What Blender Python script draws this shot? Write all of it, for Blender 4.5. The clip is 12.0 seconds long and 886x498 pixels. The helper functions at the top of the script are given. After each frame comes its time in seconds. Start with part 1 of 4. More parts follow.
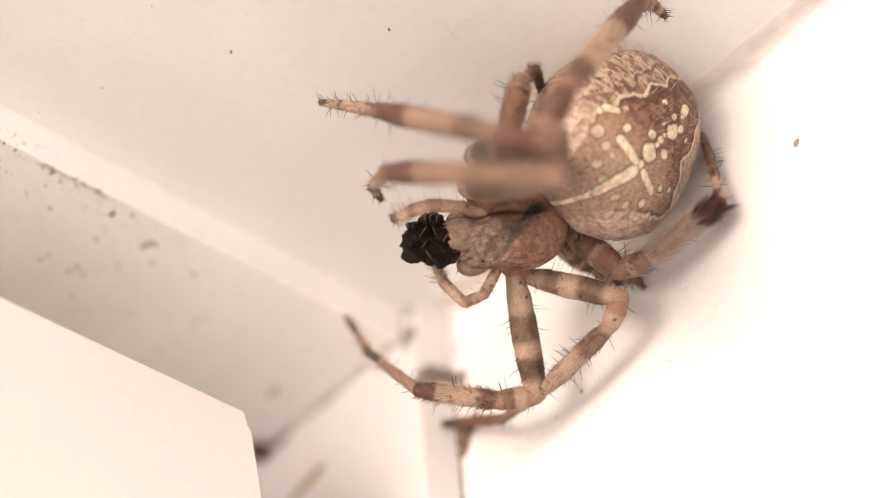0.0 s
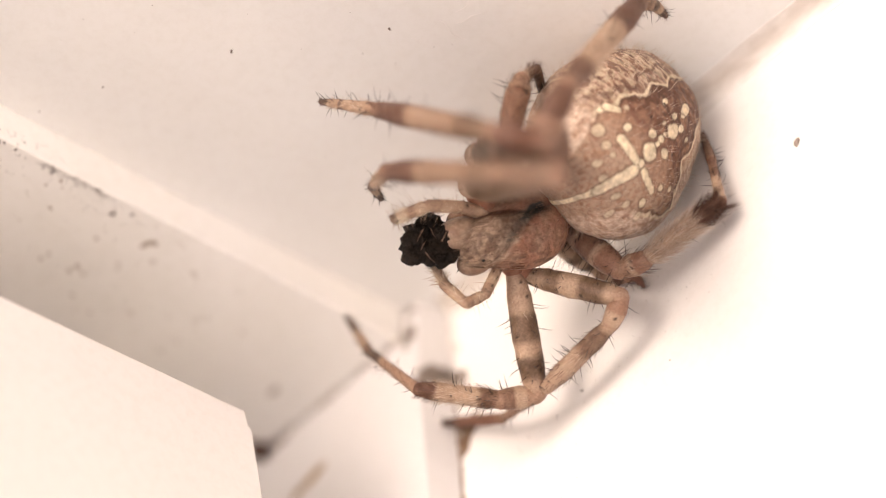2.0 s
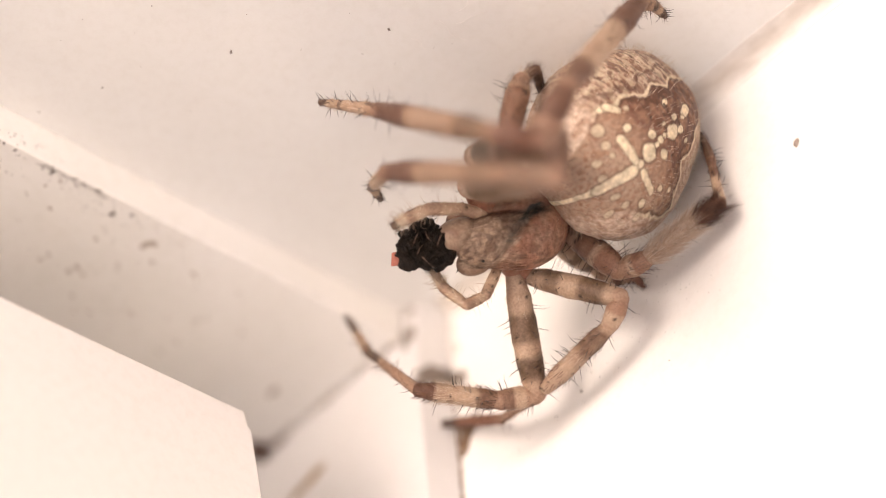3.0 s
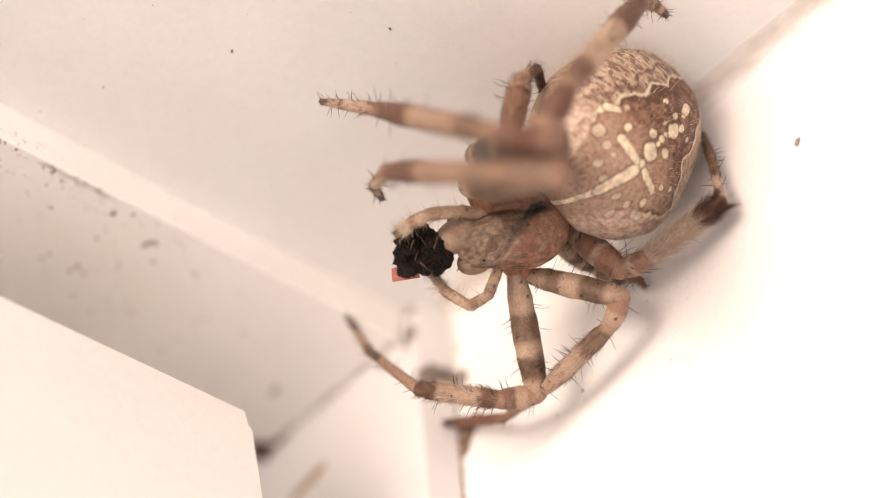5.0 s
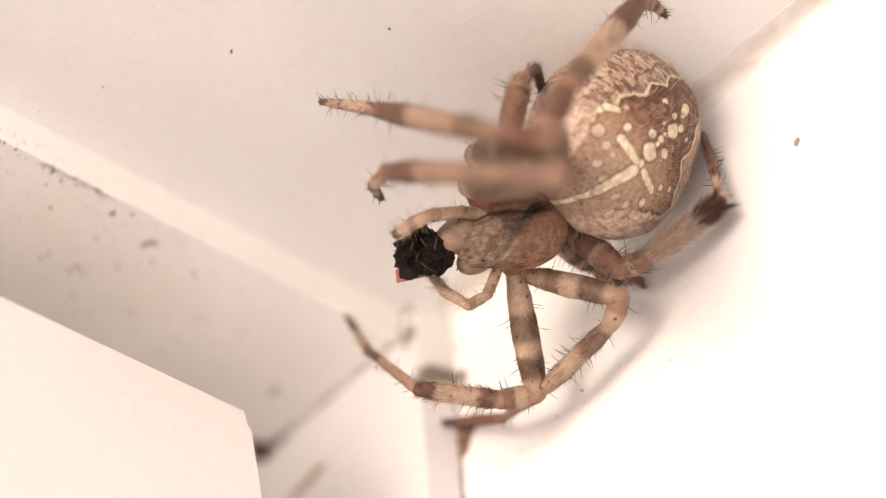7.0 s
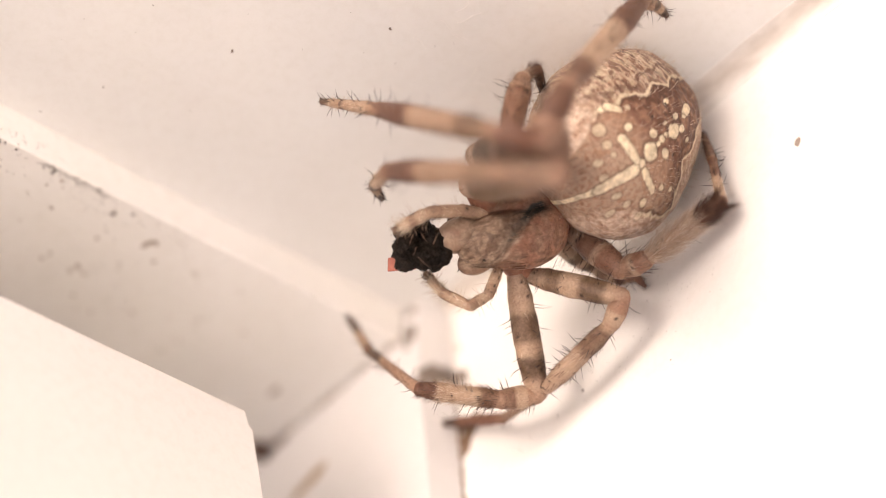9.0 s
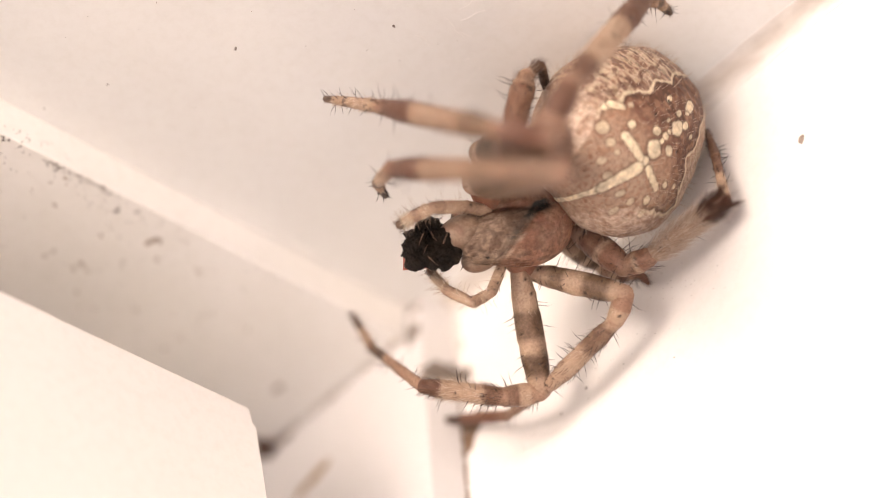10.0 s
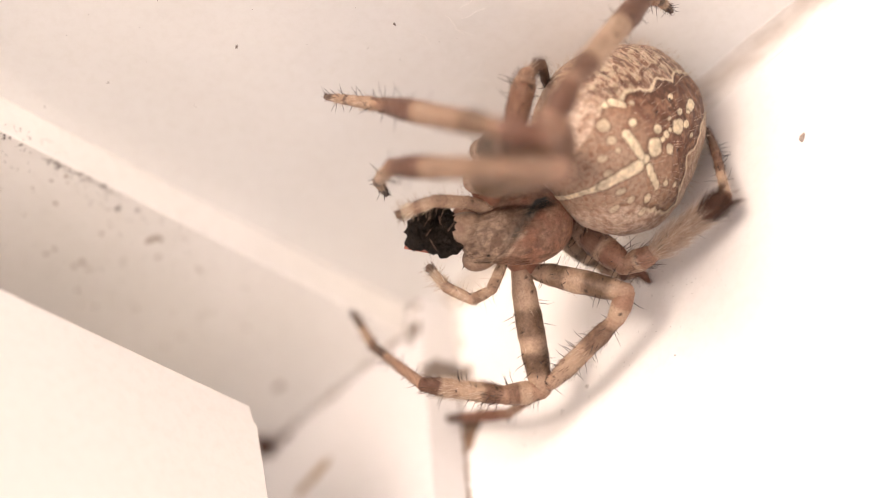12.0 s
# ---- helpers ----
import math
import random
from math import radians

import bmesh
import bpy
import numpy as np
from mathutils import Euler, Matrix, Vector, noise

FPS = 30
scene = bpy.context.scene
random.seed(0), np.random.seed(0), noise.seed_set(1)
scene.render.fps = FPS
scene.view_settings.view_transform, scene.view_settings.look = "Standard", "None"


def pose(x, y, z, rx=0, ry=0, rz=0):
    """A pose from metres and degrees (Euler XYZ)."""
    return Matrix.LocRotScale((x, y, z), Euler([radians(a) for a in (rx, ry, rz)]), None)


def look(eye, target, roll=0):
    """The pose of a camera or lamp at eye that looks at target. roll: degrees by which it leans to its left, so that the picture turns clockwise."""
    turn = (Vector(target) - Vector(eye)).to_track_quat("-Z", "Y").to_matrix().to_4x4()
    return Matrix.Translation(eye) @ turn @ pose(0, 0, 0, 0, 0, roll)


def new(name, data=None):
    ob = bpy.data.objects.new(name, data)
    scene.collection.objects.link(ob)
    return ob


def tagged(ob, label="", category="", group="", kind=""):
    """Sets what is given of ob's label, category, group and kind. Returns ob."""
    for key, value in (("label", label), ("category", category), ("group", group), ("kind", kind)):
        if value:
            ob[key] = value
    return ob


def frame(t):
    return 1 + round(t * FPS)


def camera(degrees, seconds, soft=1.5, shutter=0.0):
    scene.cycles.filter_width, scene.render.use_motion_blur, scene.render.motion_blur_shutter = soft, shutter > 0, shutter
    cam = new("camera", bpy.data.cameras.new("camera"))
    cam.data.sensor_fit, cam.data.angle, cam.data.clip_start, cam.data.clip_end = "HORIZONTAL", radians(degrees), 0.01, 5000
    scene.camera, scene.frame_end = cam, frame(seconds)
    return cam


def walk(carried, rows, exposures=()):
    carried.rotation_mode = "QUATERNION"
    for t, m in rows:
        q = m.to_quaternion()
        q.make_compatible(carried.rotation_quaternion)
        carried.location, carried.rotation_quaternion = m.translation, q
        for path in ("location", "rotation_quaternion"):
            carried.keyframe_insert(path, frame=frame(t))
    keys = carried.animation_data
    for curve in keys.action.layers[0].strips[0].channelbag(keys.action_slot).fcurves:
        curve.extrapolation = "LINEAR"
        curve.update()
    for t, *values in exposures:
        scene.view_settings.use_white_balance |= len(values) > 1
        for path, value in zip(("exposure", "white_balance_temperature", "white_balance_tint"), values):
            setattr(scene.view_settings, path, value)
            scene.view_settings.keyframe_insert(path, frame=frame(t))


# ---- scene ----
cam = camera(20, 12.0, soft=0.9)
cam.data.dof.use_dof, cam.data.dof.focus_distance, cam.data.dof.aperture_fstop = True, 0.1417, 14.0
AIM = pose(0.089177, -0.106622, 0.083360, 38.8474, 49.3998, -5.4007)


def nudged(right, down):
    """The resting aim, turned so that the view's contents drift by thousandths of its width."""
    return AIM @ pose(0, 0, 0, down * 0.02021, right * 0.02021, 0)


walk(cam, [(0.0, nudged(-0.4, 0.8)), (0.5, nudged(-0.4, 0.9)), (1.0, nudged(-0.5, 0.9)), (1.5, nudged(0, 0.1)), (2.5, nudged(0, 0.1)), (3.0, nudged(-0.5, 0.7)), (3.3, nudged(-0.3, 0.5)), (4.8, nudged(0.7, 0)),
           (5.2, nudged(0.5, 0)), (5.5, nudged(0, 0)), (7.0, nudged(0, 0)), (8.5, nudged(0.3, 0.2)), (9.0, nudged(0.9, -0.1)), (9.5, nudged(2.8, -2.0)),
           (10.0, nudged(4.9, -3.1)), (11.0, nudged(4.8, -2.9)), (11.5, nudged(4.9, -3.1)), (12.0, nudged(5.8, -5.2))],
     exposures=[(0.0, 0.95, 7200, 16.3), (7.5, 0.95, 7200, 16.3), (9.0, 0.99, 7200, 16.3), (12.0, 0.99, 7200, 16.3)])

# ---- daylight: hazy sky and a soft, veiled sun ----
SUN_AT = Vector((0.16, -0.12, 0.98)).normalized()
world = bpy.data.worlds.new("sky")
scene.world = world
world.use_nodes = True
sky = world.node_tree.nodes.new("ShaderNodeTexSky")
sky.sky_type, sky.sun_disc = "NISHITA", False
sky.sun_elevation = math.asin(SUN_AT.z)
sky.sun_rotation = math.atan2(SUN_AT.x, SUN_AT.y)
sky.air_density, sky.dust_density, sky.ozone_density = 0.15, 4.0, 0.0
background = world.node_tree.nodes["Background"]
world.node_tree.links.new(sky.outputs[0], background.inputs[0])
background.inputs[1].default_value = 0.22
sun = new("sun", bpy.data.lights.new("sun", "SUN"))
sun.data.energy, sun.data.angle, sun.data.color = 0.62, radians(27), (1.0, 1.0, 0.995)
sun.matrix_world = look(SUN_AT, (0, 0, 0))

MM = 0.001


# ---- materials ----
def material(name):
    m = bpy.data.materials.new(name)
    m.use_nodes = True
    t = m.node_tree
    return m, t, t.nodes["Principled BSDF"]


def noise_node(t, scale, detail=4.0, rough=0.55, coords="Object"):
    n = t.nodes.new("ShaderNodeTexNoise")
    n.inputs["Scale"].default_value, n.inputs["Detail"].default_value = scale, detail
    n.inputs["Roughness"].default_value = rough
    c = t.nodes.new("ShaderNodeTexCoord")
    t.links.new(c.outputs[coords], n.inputs["Vector"])
    return n


def ramp_node(t, source, stops):
    r = t.nodes.new("ShaderNodeValToRGB")
    while len(r.color_ramp.elements) < len(stops):
        r.color_ramp.elements.new(0.5)
    for e, (at, colour) in zip(r.color_ramp.elements, stops):
        e.position, e.color = at, (*colour, 1)
    t.links.new(source, r.inputs[0])
    return r


def bump_node(t, height, bsdf, strength, distance):
    b = t.nodes.new("ShaderNodeBump")
    b.inputs["Strength"].default_value, b.inputs["Distance"].default_value = strength, distance
    t.links.new(height, b.inputs["Height"])
    t.links.new(b.outputs[0], bsdf.inputs["Normal"])


def mixed(t, kind, a, b, fac):
    m = t.nodes.new("ShaderNodeMix")
    m.data_type, m.blend_type = "RGBA", kind
    for socket, value in ((m.inputs[6], a), (m.inputs[7], b), (m.inputs[0], fac)):
        if isinstance(value, (int, float)):
            socket.default_value = value
        elif isinstance(value, tuple):
            socket.default_value = (*value, 1)
        else:
            t.links.new(value, socket)
    return m.outputs[2]


def white_plastic(name, clean, grime, amount):
    """Weathered white frame plastic: faint clouds of grime, fine dust, slight waviness."""
    m, t, b = material(name)
    clouds = noise_node(t, 90, 5, 0.6)
    dust = noise_node(t, 1500, 6, 0.7)
    base = ramp_node(t, clouds.outputs["Fac"], [(0.30, clean), (0.75, tuple(c * (1 - amount) + g * amount for c, g in zip(clean, grime)))])
    fine = ramp_node(t, dust.outputs["Fac"], [(0.30, (0.93, 0.92, 0.90)), (0.55, (1, 1, 1))])
    t.links.new(mixed(t, "MULTIPLY", base.outputs[0], fine.outputs[0], 0.6), b.inputs["Base Color"])
    rough = ramp_node(t, clouds.outputs["Fac"], [(0.2, (0.38, 0.38, 0.38)), (0.8, (0.55, 0.55, 0.55))])
    t.links.new(rough.outputs[0], b.inputs["Roughness"])
    bump_node(t, dust.outputs["Fac"], b, 0.08, 0.0002)
    return m


def vertex_tinted(name, rough, relief, scale, sheen=0.0, speckle=0.8):
    """Colour from the pattern laid on the mesh, broken up by a fine grain."""
    m, t, b = material(name)
    col = t.nodes.new("ShaderNodeAttribute")
    col.attribute_name = "Col"
    grain = noise_node(t, scale, 5, 0.6)
    dark = ramp_node(t, grain.outputs["Fac"], [(0.30, (0.58, 0.54, 0.50)), (0.62, (1.08, 1.07, 1.05))])
    t.links.new(mixed(t, "MULTIPLY", col.outputs["Color"], dark.outputs[0], speckle), b.inputs["Base Color"])
    b.inputs["Roughness"].default_value = rough
    b.inputs["Specular IOR Level"].default_value = 0.3
    b.inputs["Subsurface Weight"].default_value = sheen
    b.inputs["Subsurface Radius"].default_value = (0.0006, 0.0003, 0.0002)
    b.inputs["Subsurface Scale"].default_value = 1.0
    bump_node(t, grain.outputs["Fac"], b, relief, 0.0001)
    return m


def plain(name, low, high, rough, scale, relief=0.3):
    m, t, b = material(name)
    n = noise_node(t, scale, 5, 0.65)
    r = ramp_node(t, n.outputs["Fac"], [(0.3, low), (0.7, high)])
    t.links.new(r.outputs[0], b.inputs["Base Color"])
    b.inputs["Roughness"].default_value = rough
    bump_node(t, n.outputs["Fac"], b, relief, 0.0002)
    return m


PANEL = white_plastic("panel_plastic", (0.785, 0.78, 0.745), (0.65, 0.62, 0.565), 0.4)
FRAME = white_plastic("frame_plastic", (0.90, 0.875, 0.82), (0.74, 0.71, 0.62), 0.4)
SILL = white_plastic("sill_paint", (0.82, 0.80, 0.76), (0.74, 0.70, 0.64), 0.35)
SASH = white_plastic("sash_paint", (0.84, 0.81, 0.765), (0.75, 0.71, 0.66), 0.3)
PLATE = white_plastic("plate_paint", (0.70, 0.68, 0.66), (0.62, 0.59, 0.55), 0.4)
MUD = plain("mud", (0.10, 0.055, 0.030), (0.24, 0.15, 0.09), 0.9, 2500)
SOOT_SHADE = plain("soot_shade", (0.12, 0.095, 0.075), (0.28, 0.23, 0.19), 0.9, 2500)
# for dark specks, and for dirt and painted shade at the post's foot
GRIT = plain("grit", (0.06, 0.045, 0.035), (0.22, 0.17, 0.13), 0.85, 4000)
# for real stains and for the shade drawn along the post's foot
STAIN_SHADE = plain("stain_shade", (0.30, 0.23, 0.17), (0.46, 0.38, 0.30), 0.9, 1500)
SMEAR = plain("smeared_dirt", (0.17, 0.135, 0.11), (0.34, 0.28, 0.23), 0.9, 2000)
CLOT = plain("clotted_grime", (0.045, 0.020, 0.012), (0.13, 0.065, 0.035), 0.9, 2500)
OCHRE = plain("ochre_dirt", (0.26, 0.17, 0.09), (0.44, 0.32, 0.20), 0.9, 1500)
PALE_FLECK = plain("pale_fleck", (0.52, 0.48, 0.43), (0.66, 0.62, 0.57), 0.95, 900)
CRUMB = plain("crumb", (0.13, 0.09, 0.07), (0.46, 0.37, 0.30), 0.8, 3000)
OLD_SEAL = vertex_tinted("old_sealant", 0.6, 0.1, 1200, 0.0, 0.15)
SILK = plain("silk", (0.80, 0.78, 0.74), (0.88, 0.86, 0.82), 0.4, 2000)
SKIN = vertex_tinted("spider_skin", 0.46, 0.40, 7500, 0.10, 0.62)
BACK = vertex_tinted("abdomen_skin", 0.46, 0.60, 4200, 0.08, 0.75)
HUSK = plain("prey_husk", (0.003, 0.002, 0.0015), (0.016, 0.010, 0.006), 0.22, 3200, 1.0)
HUSK.node_tree.nodes["Principled BSDF"].inputs["Specular IOR Level"].default_value = 0.12
HAIR = vertex_tinted("bristle", 0.5, 0.0, 3000)
RED = plain("red_shell", (0.26, 0.07, 0.045), (0.42, 0.14, 0.09), 0.45, 2500)
EYE_BLACK = plain("eye_black", (0.008, 0.006, 0.005), (0.02, 0.015, 0.012), 0.12, 2000, 0.0)


# ---- mesh building ----
def vec(*v):
    return np.array(v, float)


def unit(v):
    return v / np.linalg.norm(v)


class Shape:
    """Collects points in millimetres, faces and a colour a point."""

    def __init__(self):
        self.points, self.faces, self.colours = [], [], []

    def add(self, points, faces, colours):
        n = len(self.points)
        self.points.extend(tuple(p) for p in points)
        self.faces.extend(tuple(i + n for i in f) for f in faces)
        self.colours.extend(tuple(c) for c in colours)

    def mesh(self, name, mat, smooth=True):
        me = bpy.data.meshes.new(name)
        me.from_pydata([(x * MM, y * MM, z * MM) for x, y, z in self.points], [], self.faces)
        layer = me.color_attributes.new("Col", "FLOAT_COLOR", "POINT")
        layer.data.foreach_set("color", np.array([(r, g, b, 1.0) for r, g, b in self.colours], np.float32).ravel())
        me.polygons.foreach_set("use_smooth", [smooth] * len(me.polygons))
        me.materials.append(mat)
        me.update()
        return me


def part(name, data, parent, label="", at=(0, 0, 0)):
    ob = new(name, data)
    ob.parent = parent
    ob.location = tuple(c * MM for c in at)
    return tagged(ob, label)


def bevelled(name, corners, faces, mat, width, segments=3):
    """A solid from corner points in millimetres, its edges rounded."""
    bm = bmesh.new()
    vs = [bm.verts.new((x * MM, y * MM, z * MM)) for x, y, z in corners]
    for f in faces:
        bm.faces.new([vs[i] for i in f])
    bmesh.ops.recalc_face_normals(bm, faces=bm.faces)
    bmesh.ops.bevel(bm, geom=list(bm.edges), offset=width * MM, segments=segments, affect="EDGES", profile=0.5, clamp_overlap=True)
    me = bpy.data.meshes.new(name)
    bm.to_mesh(me)
    bm.free()
    me.polygons.foreach_set("use_smooth", [True] * len(me.polygons))
    me.materials.append(mat)
    ob = new(name, me)
    ob.modifiers.new("weighted", "WEIGHTED_NORMAL")
    return ob


BOX = [(0, 1, 2, 3), (4, 5, 6, 7), (0, 1, 5, 4), (1, 2, 6, 5), (2, 3, 7, 6), (3, 0, 4, 7)]


def box(name, lo, hi, mat, width=0.5):
    (a, b, c), (d, e, f) = lo, hi
    return bevelled(name, [(a, b, c), (d, b, c), (d, e, c), (a, e, c), (a, b, f), (d, b, f), (d, e, f), (a, e, f)], BOX, mat, width)


def prism(name, outline, low, high, mat, width):
    """An upright profile: outline in x, y, from low to high."""
    n = len(outline)
    corners = [(x, y, low) for x, y in outline] + [(x, y, high) for x, y in outline]
    faces = [tuple(range(n)), tuple(range(n, 2 * n))] + [(i, (i + 1) % n, n + (i + 1) % n, n + i) for i in range(n)]
    return bevelled(name, corners, faces, mat, width)


# ---- the window corner ----
panel = box("wall_panel", (0.1, 0, -12), (900, 40, 900), PANEL, 0.06)
tagged(panel, "smooth off-white plastic panel standing on the sill", "wall panel", kind="structure")
post = prism("frame_post", [(0.1, 40), (0.1, 0.0), (-0.26, -2.2), (-70, -2.2), (-70, 40)], 2.15, 900, FRAME, 0.10)
tagged(post, "off-white plastic window post standing proud of the panel, dusty", "window frame", kind="structure")
sill = box("sill", (2.0, -260, -14), (900, 0, 0), SILL, 0.14)
tagged(sill, "white painted window sill, faintly dusty", "window sill", kind="structure")
plate = bevelled("sill_plate", [(x, y, z) for y in (-260, -0.004) for x, z in ((-70, -14), (1.97, -14), (1.97, 0.05), (1.25, 2.15), (-70, 2.15))],
                 [(0, 1, 2, 3, 4), (5, 6, 7, 8, 9)] + [(i, (i + 1) % 5, 5 + (i + 1) % 5, 5 + i) for i in range(5)], PLATE, 0.09)
tagged(plate, "white raised end piece of the sill with a sloping edge", "window sill", kind="structure")
# the sash: an upright board whose foot is cut on a slant and nicked at the inner corner
bm = bmesh.new()
outline = [(-13.4, 900), (-14.25, 14.86), (-14.74, 14.70), (-15.22, 14.58), (-15.46, 14.30), (-16.36, 14.19), (-17.7, 13.97), (-20.0, 13.65), (-26, 12.8), (-60, 8.5), (-60, 900)]
rows = [[bm.verts.new((x * MM, y * MM, z * MM)) for y, z in outline] for x in (0.0, -45.0)]
bm.faces.new(rows[0])
bm.faces.new(list(reversed(rows[1])))
for i in range(len(outline)):
    j = (i + 1) % len(outline)
    bm.faces.new((rows[0][i], rows[1][i], rows[1][j], rows[0][j]))
bmesh.ops.recalc_face_normals(bm, faces=bm.faces)
bmesh.ops.bevel(bm, geom=[e for e in bm.edges if all(abs(v.co.x) < 1e-6 for v in e.verts)], offset=0.00012, segments=3, affect="EDGES", profile=0.5, clamp_overlap=True)
me = bpy.data.meshes.new("sash")
bm.to_mesh(me)
bm.free()
me.materials.append(SASH)
sash = tagged(new("sash", me), "white painted casement sash with a chipped lower corner", "window sash", kind="structure")
# a hollow bead of old sealant where the panel meets the sill, darker along its middle
seal, sides = Shape(), 16
PANEL_TONE, SILL_TONE, MIDDLE_TONE = vec(0.76, 0.735, 0.69), vec(0.80, 0.78, 0.735), vec(0.44, 0.385, 0.325)
for i in range(260):
    x = 2.1 + 0.25 * i if i < 200 else 52 + 14.5 * (i - 200)
    r = 1.35 + 0.25 * noise.noise((x * 0.25, 2.0, 5.0))
    ring, tones = [], []
    for k in range(sides + 1):
        a = math.pi / 2 * k / sides
        ring.append((x, -0.006 - r * (1 - math.cos(a)), 0.006 + r * (1 - math.sin(a))))
        darker = math.exp(-((k / sides - 0.40 - 0.10 * noise.noise((x * 0.4, 0.0, 1.0))) / 0.44) ** 2) * (0.75 + 0.25 * noise.noise((x * 0.9, k * 0.4, 3.0)))
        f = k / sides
        tones.append(np.clip((PANEL_TONE * (1 - f) + SILL_TONE * f) * (1 - darker) + MIDDLE_TONE * darker, 0, 1))
    ring += [(x, -r, -0.02), (x, 0.02, -0.02), (x, 0.02, r)]
    seal.points += ring
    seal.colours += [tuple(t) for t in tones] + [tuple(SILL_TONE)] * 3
n = sides + 4
for i in range(259):
    seal.faces += [(i * n + k, i * n + (k + 1) % n, (i + 1) * n + (k + 1) % n, (i + 1) * n + k) for k in range(n)]
seal.faces += [tuple(range(n)), tuple(reversed([259 * n + k for k in range(n)]))]
tagged(new("trim_sealant", seal.mesh("sealant", OLD_SEAL)), "hollow off-white bead of sealant, darker along the middle", "sealant", kind="structure")


# ---- the spider ----
BASE = vec(21.0, -6.0, 0.0)
spider = tagged(new("spider"), "brown garden orb spider with a cream cross on its abdomen, feeding", "spider")
spider.location = tuple(BASE * MM)

CREAM, PALE, TAN = vec(0.64, 0.545, 0.385), vec(0.395, 0.283, 0.200), vec(0.280, 0.170, 0.113)
BROWN, DARK, RUST = vec(0.130, 0.057, 0.034), vec(0.036, 0.018, 0.012), vec(0.240, 0.098, 0.057)
JOINT = vec(0.36, 0.215, 0.145)
BEIGE, OLIVE = vec(0.50, 0.375, 0.275), vec(0.092, 0.052, 0.028)
AXIS = vec(0.5296, -0.6801, 0.5069)


def cloud(p, scale, octaves=3):
    return noise.fractal(Vector(p) * scale, 1.0, 2.0, octaves)


def blend(a, b, f):
    f = min(1.0, max(0.0, f))
    return a * (1 - f) + b * f


def step(lo, hi, x):
    f = min(1.0, max(0.0, (x - lo) / (hi - lo)))
    return f * f * (3 - 2 * f)


def bristle(shape, foot, way, length, thick, colour, bend=0.0):
    """A tapering hair of two joints."""
    way = unit(way)
    s = unit(np.cross(way, vec(0.31, 0.87, 0.38)))
    u = np.cross(way, s)
    mid = foot + way * length * 0.55
    tip = foot + way * length + (u * bend) * length
    ring = [(s * math.cos(a) + u * math.sin(a)) * thick for a in (0.0, 2.1, 4.2)]
    points = [foot + r for r in ring] + [mid + r * 0.65 for r in ring] + [tip]
    faces = [(0, 1, 4, 3), (1, 2, 5, 4), (2, 0, 3, 5), (3, 4, 6), (4, 5, 6), (5, 3, 6)]
    shape.add(points, faces, [colour] * 7)


